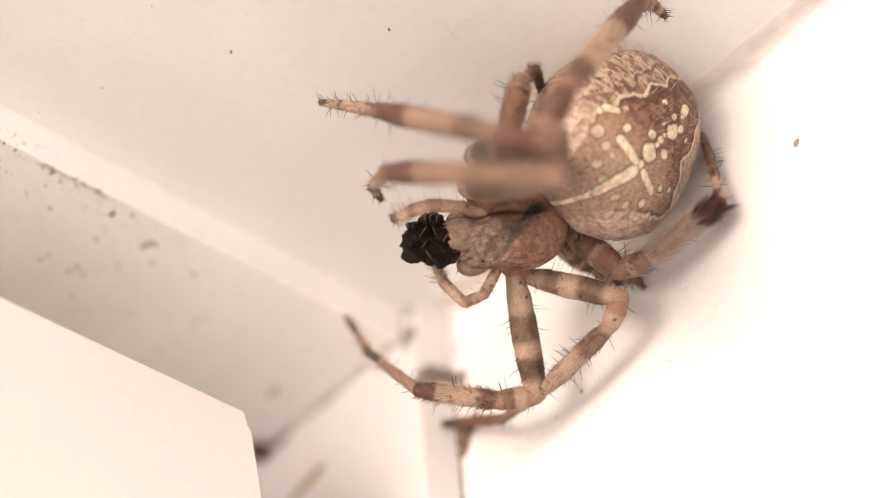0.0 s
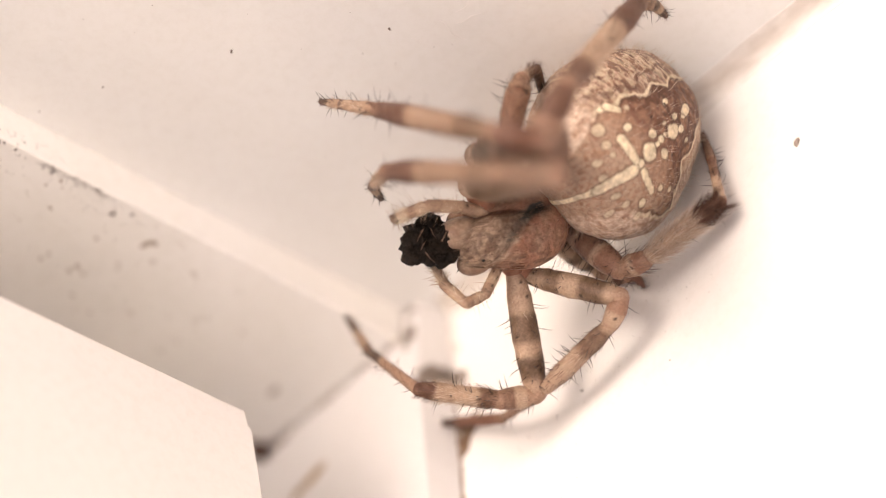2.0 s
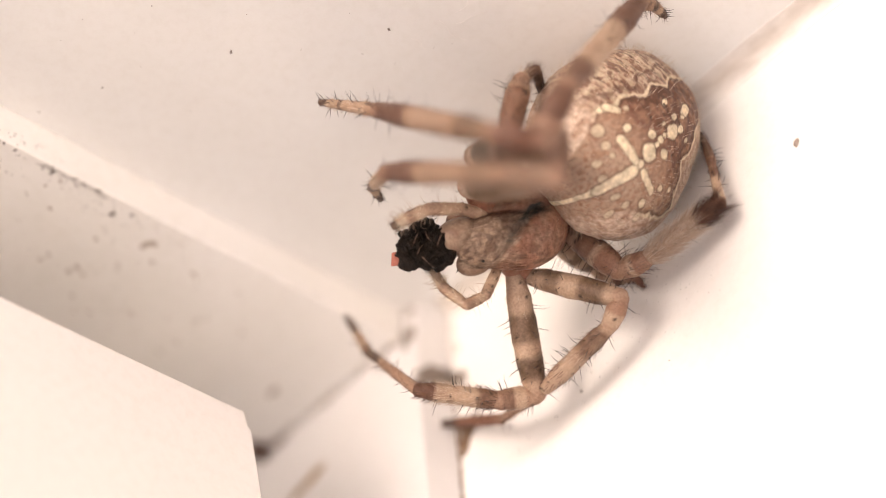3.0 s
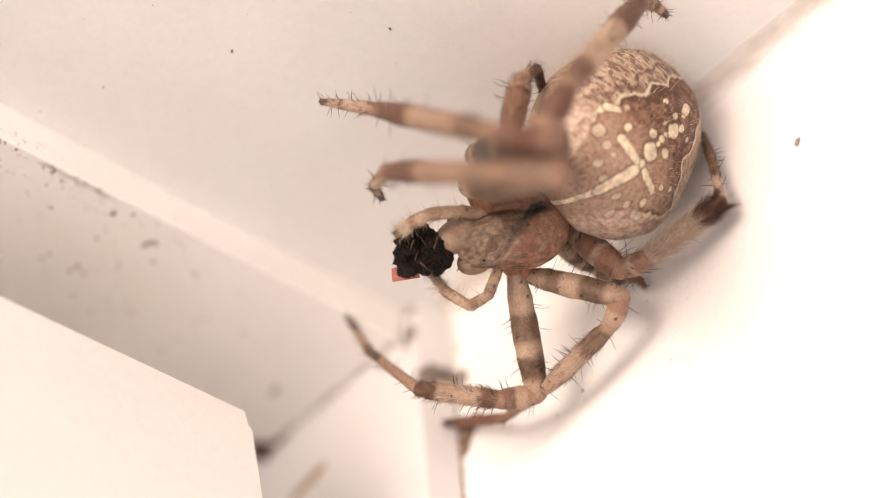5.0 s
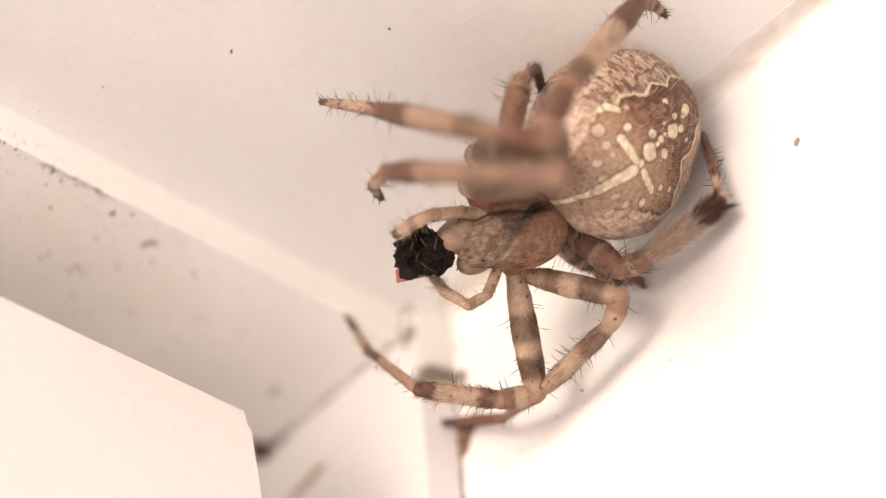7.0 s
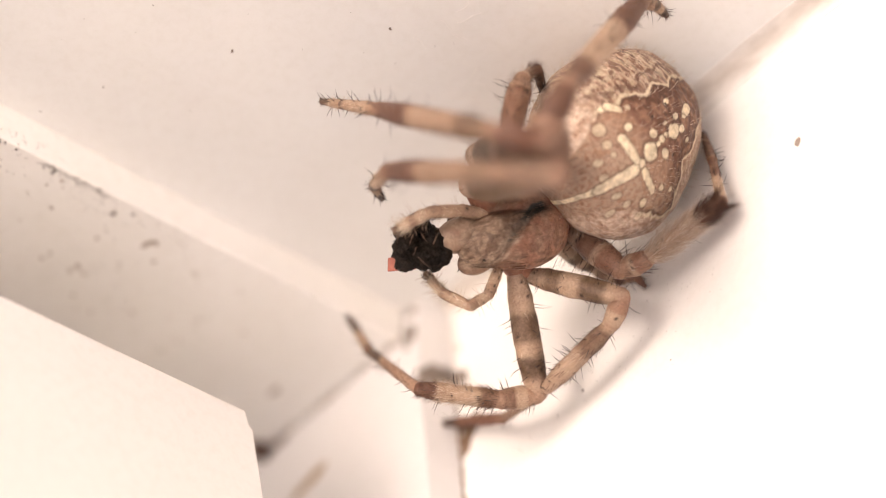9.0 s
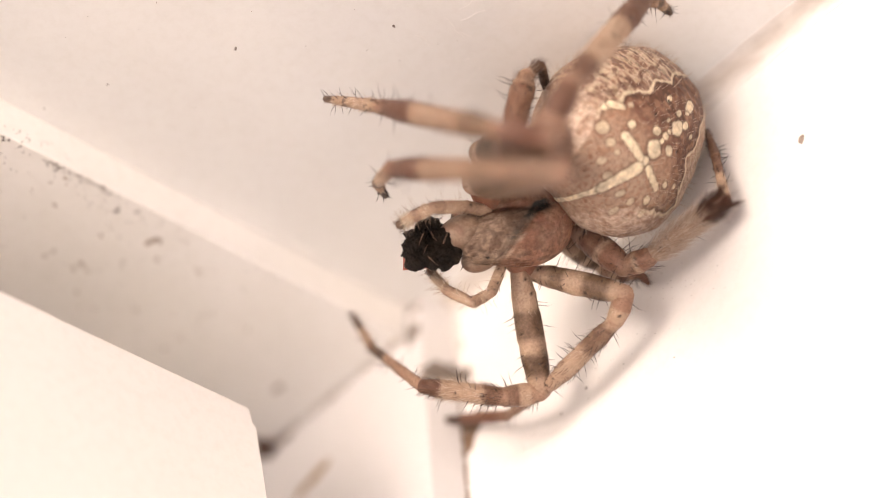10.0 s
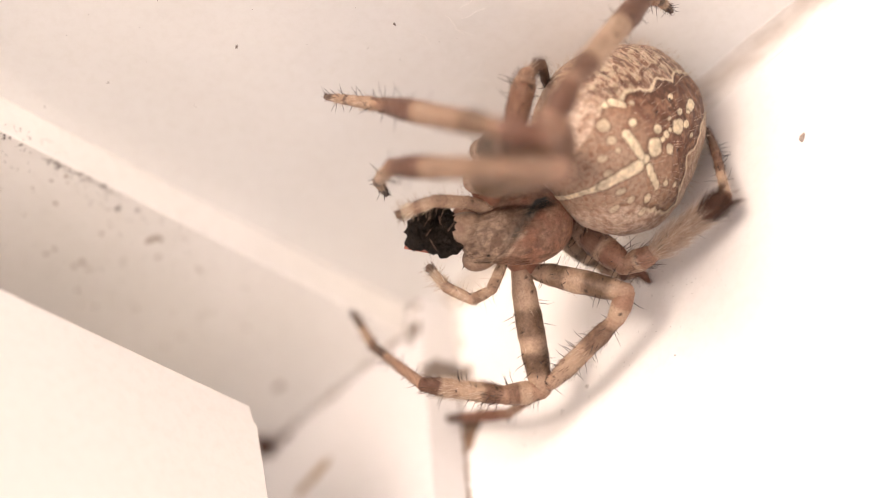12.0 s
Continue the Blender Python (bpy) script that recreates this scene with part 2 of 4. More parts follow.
def limb(shape, fuzz, a, b, radii, bands, rng, dots=0, hairs=0, spines=0, hair_tone=PALE, spine_tone=DARK * 0.6, spine_thick=0.024, hair_length=1.0):
    """One joint of a leg: a swelling tube with dark rings, dots, soft hairs and stiff spines."""
    axis = b - a
    length = np.linalg.norm(axis)
    w = axis / length
    u = unit(np.cross(w, AXIS))
    v = np.cross(w, u)
    sides, rings = 22, max(14, int(length * 10))
    spots = [(rng.uniform(0.05, 0.95), rng.uniform(0, 6.28), rng.uniform(0.035, 0.085)) for _ in range(dots)]

    def radius(s):
        at = s * (len(radii) - 1)
        i = min(int(at), len(radii) - 2)
        f = at - i
        f = f * f * (3 - 2 * f)
        return radii[i] * (1 - f) + radii[i + 1] * f

    def centre(s):
        return a + axis * s

    points, colours, faces = [], [], []
    cap = radii[-1] * 0.75 / length
    stations = [(-radii[0] * 0.72 / length, 0.3), (-radii[0] * 0.55 / length, 0.68), (-radii[0] * 0.28 / length, 0.92), *[(i / rings, 1.0) for i in range(rings + 1)], (1 + cap * 0.6, 0.75), (1 + cap, 0.3)]
    for s, scale in stations:
        r = radius(min(1, max(0, s))) * scale
        for k in range(sides):
            t = 6.2832 * k / sides
            out = u * math.cos(t) + v * math.sin(t)
            c = centre(min(1, max(0, s))) + w * (s - min(1, max(0, s))) * length
            wob = 1 + 0.05 * cloud(c * 1.0 + out, 1.6, 2)
            p = c + out * r * wob
            tone = blend(BEIGE * vec(0.83, 0.78, 0.74), TAN * 0.84, 0.22 + 0.45 * cloud(p, 0.7) + 0.25 * cloud(p, 2.2))
            for lo, hi, shade, force in bands:
                edge = 0.045 + 0.03 * cloud(p, 2.0)
                f = step(lo - edge, lo + edge, s) * (1 - step(hi - edge, hi + edge, s))
                tone = blend(tone, shade, f * force * (0.95 + 0.22 * cloud(p, 2.5)))
            tone = blend(tone, JOINT * 0.85, 0.6 * (1 - step(0.0, 0.10 + 0.05 * cloud(p, 2.0), s)))
            if radii[-1] > 0.45:
                tone = blend(tone, JOINT * 0.85, 0.6 * step(0.90, 1.0, s))
            for ds, dt, dr in spots:
                gap = math.hypot((s - ds) * length, ((t - dt + 3.14159) % 6.28318 - 3.14159) * r)
                if gap < dr * 1.8:
                    tone = blend(tone, DARK * 0.6, 1 - step(dr * 0.7, dr * 1.6, gap))
            points.append(p)
            colours.append(tone)
    n = len(stations)
    for i in range(n - 1):
        for k in range(sides):
            j = (k + 1) % sides
            faces.append((i * sides + k, i * sides + j, (i + 1) * sides + j, (i + 1) * sides + k))
    faces += [tuple(reversed(range(sides))), tuple((n - 1) * sides + k for k in range(sides))]
    shape.add(points, faces, colours)
    for count, lo, hi, thick, lean in ((hairs, 0.25 * hair_length, 0.6 * hair_length, 0.0095, 2.0), (spines, 0.6, 1.15, spine_thick, 0.3)):
        for _ in range(count):
            s, t = rng.uniform(0.02, 1.0), rng.uniform(0, 6.2832)
            out = u * math.cos(t) + v * math.sin(t)
            size = rng.uniform(lo, hi) * min(1.0, 0.45 + radius(s))
            dark = any(lo2 < s < hi2 for lo2, hi2, _, _ in bands)
            tone = spine_tone if thick == spine_thick else (blend(BROWN, DARK, rng.random()) if dark else blend(hair_tone * 1.3, vec(0.62, 0.53, 0.44), rng.random()))
            bristle(fuzz, centre(s) + out * radius(s) * 0.95, out + w * lean * rng.uniform(0.6, 1.3), size, thick, tone, rng.uniform(-0.2, 0.12))


def leg(joints, girth, seed, label, looks):
    """A walking leg: thigh, knee, shin, and the two joints of the foot. looks: what sets a joint apart, its bands, radii, hairs and their length."""
    rng = random.Random(seed)
    pts = [vec(*p) for p in joints]
    rows = [("femur", [0.58, 0.84, 0.92, 0.88, 0.68], [(0.33, 0.52, OLIVE, 0.85), (0.67, 0.87, OLIVE * 0.9, 0.9)], 32, 80, 20),
            ("patella", [0.60, 0.78, 0.66], [(-0.1, 0.30, RUST, 0.5), (0.55, 1.1, BROWN, 0.5)], 4, 60, 6),
            ("tibia", [0.54, 0.70, 0.70, 0.72, 0.52], [(-0.1, 0.10, BROWN, 0.6), (0.62, 1.1, blend(BROWN, DARK, 0.22), 1.0)], 14, 330, 22),
            ("metatarsus", [0.42, 0.44, 0.38, 0.33], [(-0.1, 0.7, blend(TAN, RUST, 0.4), 0.5), (0.74, 1.1, DARK, 0.8)], 8, 200, 12),
            ("tarsus", [0.33, 0.30, 0.25, 0.15], [(0.42, 1.2, DARK, 0.92)], 0, 200, 8)]
    top, fuzz = None, Shape()
    for i, (kind, radii, bands, dots, hairs, spines) in enumerate(rows):
        s, f, own = Shape(), Shape(), looks.get(kind, {})
        length = np.linalg.norm(pts[i + 1] - pts[i])
        limb(s, f, pts[i] - pts[0], pts[i + 1] - pts[0], [r * girth for r in own.get("radii", radii)], own.get("bands", bands), rng, dots,
             int(hairs * own.get("hairs", 1.0) * min(1.3, length / 4 + 0.2)), int(own.get("spines", spines) * min(1.2, length / 4 + 0.2)), hair_length=own.get("hair_length", 1.0))
        fuzz.add(f.points, f.faces, f.colours)
        if i == 4:
            tip = pts[5] - pts[0]
            way = unit(pts[5] - pts[4])
            for lean in (-0.5, 0.5):
                bristle(fuzz, tip - way * 0.05, way + unit(np.cross(way, AXIS)) * lean, 0.30, 0.035, DARK * 0.5, -0.4)
        if top is None:
            top = part("leg", s.mesh("femur", SKIN), spider, label, at=pts[0])
        else:
            part(kind, s.mesh(kind, SKIN), top)
    tagged(part("bristles", fuzz.mesh("bristles", HAIR), top), kind="stuff")
    return top


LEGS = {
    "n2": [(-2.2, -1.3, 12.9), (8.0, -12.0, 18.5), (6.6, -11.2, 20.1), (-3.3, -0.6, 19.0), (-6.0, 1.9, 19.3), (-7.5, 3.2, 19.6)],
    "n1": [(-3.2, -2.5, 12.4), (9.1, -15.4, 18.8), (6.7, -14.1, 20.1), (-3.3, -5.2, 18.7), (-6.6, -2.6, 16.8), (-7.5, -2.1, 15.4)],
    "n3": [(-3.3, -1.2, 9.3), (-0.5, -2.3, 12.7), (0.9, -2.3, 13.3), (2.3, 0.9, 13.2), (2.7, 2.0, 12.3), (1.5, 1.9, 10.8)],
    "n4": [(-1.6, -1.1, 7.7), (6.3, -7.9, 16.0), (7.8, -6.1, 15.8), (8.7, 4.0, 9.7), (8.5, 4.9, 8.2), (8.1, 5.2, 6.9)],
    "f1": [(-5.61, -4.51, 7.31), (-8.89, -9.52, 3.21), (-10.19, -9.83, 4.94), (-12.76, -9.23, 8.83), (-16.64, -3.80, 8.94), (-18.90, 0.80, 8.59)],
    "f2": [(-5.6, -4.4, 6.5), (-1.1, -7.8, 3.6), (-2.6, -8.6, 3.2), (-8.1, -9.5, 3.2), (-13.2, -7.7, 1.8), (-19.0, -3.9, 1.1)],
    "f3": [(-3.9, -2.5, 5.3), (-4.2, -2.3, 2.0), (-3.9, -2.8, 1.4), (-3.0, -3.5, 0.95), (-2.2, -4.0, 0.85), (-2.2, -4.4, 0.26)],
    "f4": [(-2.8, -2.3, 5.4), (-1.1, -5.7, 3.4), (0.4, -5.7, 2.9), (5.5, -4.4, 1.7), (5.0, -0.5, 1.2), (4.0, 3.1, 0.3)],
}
REDDISH, DUSKY = blend(RUST, BROWN, 0.4), blend(BROWN, DARK, 0.22)
LOOKS = {
    "n1": {"femur": {"radii": [0.95, 1.20, 1.10, 0.95, 0.72], "bands": [(0.12, 0.75, OLIVE * 1.2, 0.85), (0.75, 1.2, BROWN, 0.8)]},
           "patella": {"bands": [(-0.2, 1.2, blend(TAN, OLIVE, 0.5), 0.95)]}, "tibia": {"bands": [(-0.1, 0.24, blend(TAN, OLIVE, 0.6), 0.8), (0.24, 0.7, blend(TAN, OLIVE, 0.35), 0.55), (0.66, 1.1, DUSKY, 1.0)]},
           "metatarsus": {"bands": [(-0.1, 0.25, TAN, 0.5), (0.80, 1.1, DARK, 0.8)]}},
    "n2": {"femur": {"radii": [0.72, 0.92, 0.96, 0.88, 0.68], "bands": [(-0.10, 0.06, OLIVE, 0.8), (0.16, 0.48, OLIVE, 0.85), (0.55, 1.2, BROWN, 0.9)]},
           "patella": {"bands": [(-0.2, 1.2, BROWN, 1.0)]}, "tibia": {"bands": [(-0.1, 0.28, OLIVE * 1.2, 0.8), (0.28, 0.7, blend(TAN, OLIVE, 0.25), 0.45), (0.68, 1.1, DUSKY, 1.0)]},
           "metatarsus": {"bands": [(-0.1, 0.2, TAN, 0.5), (0.90, 1.1, DARK, 0.7)], "spines": 15}, "tarsus": {"bands": [(0.55, 1.2, DARK, 0.8)], "spines": 16}},
    "n3": {"tibia": {"bands": [(-0.2, 0.78, blend(REDDISH, OLIVE, 0.35), 0.9), (0.8, 1.2, blend(BROWN, TAN, 0.5), 0.7)]},
           "metatarsus": {"radii": [0.40, 0.34, 0.30, 0.27], "bands": [(0.2, 1.2, DUSKY, 0.7)], "hairs": 1.6, "hair_length": 1.8}, "tarsus": {"radii": [0.26, 0.28, 0.27, 0.18], "bands": [(0.1, 1.2, DARK, 0.85)]}},
    "n4": {"femur": {"bands": [(0.2, 1.3, DUSKY, 0.95)], "radii": [0.6, 0.9, 1.1, 1.15, 0.95]}, "patella": {"bands": [(-0.4, 1.4, DUSKY, 1.0)]}, "tibia": {"bands": [(-0.1, 0.22, DUSKY, 0.9), (0.64, 1.1, DUSKY, 1.0)]}},
    "f1": {"femur": {"bands": [(0.34, 0.57, OLIVE * 1.1, 0.85), (0.68, 0.86, OLIVE * 0.9, 0.95)]}, "patella": {"bands": [(-0.1, 0.30, RUST, 0.35), (0.62, 1.4, blend(BROWN, OLIVE, 0.3), 0.8)]},
           "tibia": {"bands": [(-0.3, 0.24, blend(BROWN, OLIVE, 0.3), 0.85), (0.78, 1.1, DUSKY, 1.0)], "radii": [0.60, 0.66, 0.62, 0.64, 0.48], "hairs": 1.8, "hair_length": 1.2},
           "metatarsus": {"radii": [0.40, 0.36, 0.32, 0.30], "bands": [(-0.1, 0.7, blend(TAN, RUST, 0.3), 0.6), (0.72, 1.1, DARK, 0.85)]},
           "tarsus": {"bands": [(-0.1, 0.10, DARK, 0.8), (0.5, 1.2, DARK, 0.9)]}},
    "f2": {"femur": {"bands": [(0.24, 0.40, OLIVE * 1.1, 0.8), (0.60, 0.86, OLIVE, 0.85)]}, "patella": {"bands": [(-0.1, 0.5, blend(RUST, TAN, 0.5), 0.8)]},
           "tibia": {"bands": [(0.06, 0.42, blend(OLIVE, BROWN, 0.4), 0.8), (0.66, 1.3, blend(BEIGE, TAN, 0.6), 0.7)]},
           "metatarsus": {"bands": [(-0.1, 1.1, blend(TAN, RUST, 0.4), 0.6)]}, "tarsus": {"radii": [0.40, 0.44, 0.42, 0.28], "bands": [(-0.2, 0.9, blend(BROWN, RUST, 0.5), 0.95), (0.72, 1.2, DARK, 0.9)]}},
    "f3": {"metatarsus": {"bands": [(-0.1, 1.2, RUST, 0.6)]}, "tarsus": {"bands": [(-0.2, 1.2, blend(RUST, BROWN, 0.5), 0.9)]}},
    "f4": {"femur": {"bands": [(0.28, 0.58, BROWN, 0.85), (0.66, 1.1, REDDISH, 0.8)], "hairs": 2.0}, "patella": {"bands": [(-0.1, 0.4, REDDISH, 0.5), (0.60, 1.3, REDDISH, 0.75)], "hairs": 4.0, "hair_length": 1.7},
           "tibia": {"radii": [0.52, 0.56, 0.54, 0.60, 0.48], "bands": [(0.66, 1.1, DUSKY, 1.0)], "hairs": 5.0, "hair_length": 2.3, "spines": 6},
           "metatarsus": {"radii": [0.38, 0.33, 0.30, 0.28], "bands": [(0.55, 1.2, BROWN, 0.8)]}, "tarsus": {"bands": [(-0.2, 1.2, DUSKY, 0.8)]}},
}
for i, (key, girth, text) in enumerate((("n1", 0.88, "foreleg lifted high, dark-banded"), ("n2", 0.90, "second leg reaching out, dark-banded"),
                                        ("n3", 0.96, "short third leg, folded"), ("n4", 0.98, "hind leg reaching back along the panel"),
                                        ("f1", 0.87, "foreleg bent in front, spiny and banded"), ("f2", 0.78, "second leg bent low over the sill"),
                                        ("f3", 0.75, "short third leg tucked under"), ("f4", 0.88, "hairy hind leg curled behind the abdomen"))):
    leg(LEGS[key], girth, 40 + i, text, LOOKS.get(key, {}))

# abdomen: along = towards its tail, across = towards the panel side, up = its back
ALONG, ACROSS, UP = vec(0.39, 0.71, -0.59), vec(0.30, 0.51, 0.81), vec(0.87, -0.49, -0.02)
ALONG = unit(ALONG)
UP = unit(UP - ALONG * (UP @ ALONG))
ACROSS = np.cross(UP, ALONG)
# cream spots: place along and across in millimetres, size along and across
SPOTS = [(-1.52, -0.51, 0.60, 0.50), (-2.41, -0.79, 0.32, 0.28), (-0.76, 0.19, 0.30, 0.24), (-0.57, -1.16, 0.30, 0.30), (-0.35, -0.35, 0.27, 0.24), (-0.80, -0.45, 0.20, 0.17), (0.03, -0.27, 0.20, 0.16),
         (0.70, -0.32, 0.58, 0.44), (1.43, -0.61, 0.30, 0.24), (1.32, 0.20, 0.29, 0.20), (2.08, -0.10, 0.28, 0.17), (2.65, 0.07, 0.54, 0.30), (1.34, 1.18, 0.25, 0.16), (0.31, 0.31, 0.16, 0.12),
         (1.56, -1.38, 0.18, 0.15), (-1.52, -2.73, 0.22, 0.24), (-2.80, -2.97, 0.20, 0.25), (-0.84, -3.19, 0.15, 0.14), (-2.04, 1.34, 0.25, 0.24)]
# the same, fainter
PALE_SPOTS = [(-3.38, 1.99, 0.32, 0.34), (-3.53, 1.08, 0.23, 0.23), (-3.50, 0.41, 0.16, 0.16), (-1.31, 2.22, 0.18, 0.14), (-4.07, -1.77, 0.24, 0.20), (-3.67, -2.53, 0.22, 0.25), (-4.36, -0.47, 0.22, 0.22), (-0.34, -3.61, 0.12, 0.12), (-4.3, 0.4, 0.2, 0.2), (-3.1, -3.6, 0.22, 0.2), (-4.4, -2.6, 0.2, 0.2)]
# the arms of the cross: two ends, and the half width at each
BARS = [((-5.49, -0.99), (-4.65, -0.97), 0.15, 0.26), ((-4.65, -0.97), (-2.91, -0.92), 0.26, 0.36), ((-2.53, -0.47), (-2.67, 0.98), 0.22, 0.26), ((-2.33, -1.36), (-2.16, -2.59), 0.22, 0.20),
        ((-2.70, 2.86), (-2.23, 2.81), 0.16, 0.24), ((-2.23, 2.81), (-1.84, 2.35), 0.24, 0.16)]
PITS = [(-0.23, 1.03), (0.07, -1.60), (1.28, 1.13)]
# scalloped edges of the dark leaf mark: along, across
LEAF_NEAR = [(-5.6, 0.9), (-3.6, 2.3), (-2.72, 2.86), (-2.2, 2.8), (-1.84, 2.45), (-1.2, 2.75), (-0.46, 2.58), (-0.09, 2.19), (0.5, 2.07), (1.18, 2.27), (1.62, 2.1), (2.3, 1.65), (3.1, 1.89), (4.0, 1.5), (5.0, 1.1), (6.1, 0.4)]
LEAF_FAR = [(-5.6, -1.9), (-3.04, -3.34), (-2.32, -3.84), (-1.61, -4.41), (-0.99, -4.54), (-0.55, -4.50), (-0.50, -3.68), (-0.05, -3.42), (0.41, -2.97), (0.67, -2.24), (1.65, -2.13), (2.28, -1.80), (2.88, -1.30), (3.8, -1.25), (4.8, -0.7), (6.1, -0.2)]


def leaf_gap(s, w, wave):
    """How far inside the leaf mark each place lies, for arrays of places; wave frays the edge."""
    s, w = s + 0.10 * wave, w + 0.10 * wave
    far = np.full(s.shape, 9.0)
    for edge in (LEAF_NEAR, LEAF_FAR):
        for (a, b), (c, e) in zip(edge, edge[1:]):
            f = np.clip(((s - a) * (c - a) + (w - b) * (e - b)) / ((c - a) ** 2 + (e - b) ** 2), 0, 1)
            far = np.minimum(far, np.hypot(s - a - f * (c - a), w - b - f * (e - b)))
    within = (w < np.interp(s, *zip(*LEAF_NEAR))) & (w > np.interp(s, *zip(*LEAF_FAR)))
    return np.where(within, far, -far)


def back_tone(s, w, d, p, gap):
    """The colour at s along and w across, d above the middle; gap: how far inside the leaf mark."""
    m1, m2, m3 = cloud(p, 0.55, 4), cloud(p, 2.2, 3), cloud(p, 5.0, 2)
    streak = cloud((s * 4.2, w * 1.1, d * 1.1), 1.0, 3)
    scales = noise.voronoi(Vector(p) * 2.1)[0][0]
    tone = blend(TAN * 1.3, vec(0.60, 0.465, 0.36), 0.62 + 0.8 * m2 + 0.5 * m1)
    tone = blend(tone, BROWN, 0.22 * step(0.0, 0.4, m3))
    tone = blend(tone, vec(0.66, 0.54, 0.41), 0.40 * (1 - step(0.10, 0.30, scales)))
    if d > -1.5:
        rear = step(-2.6, 0.8, s)
        warm = blend(BROWN * 1.7, vec(0.33, 0.170, 0.098), 0.5 + 1.1 * m1)
        warm = blend(warm, BROWN * 0.95, 0.90 * step(-2.0, 1.4, s + 0.2 * abs(w + 0.4)) + 0.30 * (1 - step(0.1, 0.9, gap)) * rear)
        warm = blend(warm, blend(PALE, BEIGE, 0.35), 0.95 * (1 - step(-3.6, 0.2, s + 0.25 * (w - 0.5))) * (0.9 + 0.8 * m2))
        warm = blend(warm, TAN, 0.10 + 0.6 * m2)
        warm = blend(warm, TAN * vec(1.15, 1.0, 0.9), 0.6 * step(0.08, 0.30, m2 + 0.3 * m3))
        warm = blend(warm, BROWN * 0.9, 0.55 * step(0.06, 0.30, -m2 - 0.3 * m3) * rear)
        warm = blend(warm, DARK, 0.34 * step(0.20, 0.36, m3) * rear)
        warm = blend(warm, DARK * 0.8, 0.6 * (1 - step(0.06, 0.14, noise.voronoi(Vector(p) * 1.7)[0][0])) * step(-0.5, 1.5, s))
        tone = blend(tone, warm, step(-0.03, 0.05, gap))
        outer = step(-0.05, 0.3, -gap) * step(-2.6, -0.8, s + 0.3 * w)
        ripple = 0.6 * cloud((s * 3.2, w * 1.5, d * 1.5), 1.3, 4) + 0.5 * m2
        tone = blend(tone, BROWN * 1.2, (0.40 + 0.40 * step(0.3, 1.2, w)) * outer * step(-0.10, 0.25, ripple))
        tone = blend(tone, CREAM * 0.85, 0.55 * outer * step(0.10, 0.22, -ripple))
        tone = blend(tone, DARK * 1.8, 0.45 * step(0.20, 0.42, streak) * step(-1.5, 1.5, s + 0.5 * w))
        ridge = step(-3.6, -2.4, s)
        tone = blend(tone, BROWN * 0.55, 0.75 * math.exp(-((gap - 0.05) / 0.09) ** 2) * ridge)
        tone = blend(tone, CREAM * (1.0 + 0.3 * m2), 0.95 * (1 - step(0.05, 0.11, abs(gap + 0.12 + 0.03 * m2))) * ridge)
        if w > 0:
            tone = blend(tone, CREAM * 0.9, 0.7 * (1 - step(0.04, 0.11, abs(gap + 1.15 + 0.9 * m1 + 0.3 * m2))) * ridge * step(-0.15, 0.15, m2 + m1))
            tone = blend(tone, BROWN * 0.8, 0.6 * (1 - step(0.05, 0.20, abs(gap + 0.88 + 0.5 * m1))) * ridge)
        wob = 0.28 * cloud(p, 1.5, 2) + 0.10 * m3
        shine = CREAM * (1.08 + 0.35 * m2)
        for spots, force in ((SPOTS, 1.0), (PALE_SPOTS, 0.6)):
            for a, b, sa, sb in spots:
                if abs(s - a) < 1.0 and abs(w - b) < 1.0:
                    q = math.hypot((s - a) / sa, (w - b) / sb) + wob
                    tone = blend(tone, BROWN * 0.55, 0.65 * force * (1 - step(1.05, 1.42, q)))
                    tone = blend(tone, shine, force * (1 - step(0.82, 1.06, q)))
        for (a, b), (c, e), r0, r1 in BARS:
            f = min(1, max(0, ((s - a) * (c - a) + (w - b) * (e - b)) / ((c - a) ** 2 + (e - b) ** 2)))
            q = math.hypot(s - a - f * (c - a), w - b - f * (e - b)) / (r0 + (r1 - r0) * f) + wob * 1.2
            if q < 1.6:
                tone = blend(tone, BROWN * 0.55, 0.60 * (1 - step(1.05, 1.42, q)))
                tone = blend(tone, shine, 1 - step(0.82, 1.06, q))
        for a, b in PITS:
            tone = blend(tone, DARK * 0.3, 1 - step(0.06, 0.12, math.hypot((s - a) * 0.8, (w - b) * 1.2)))
    return tone


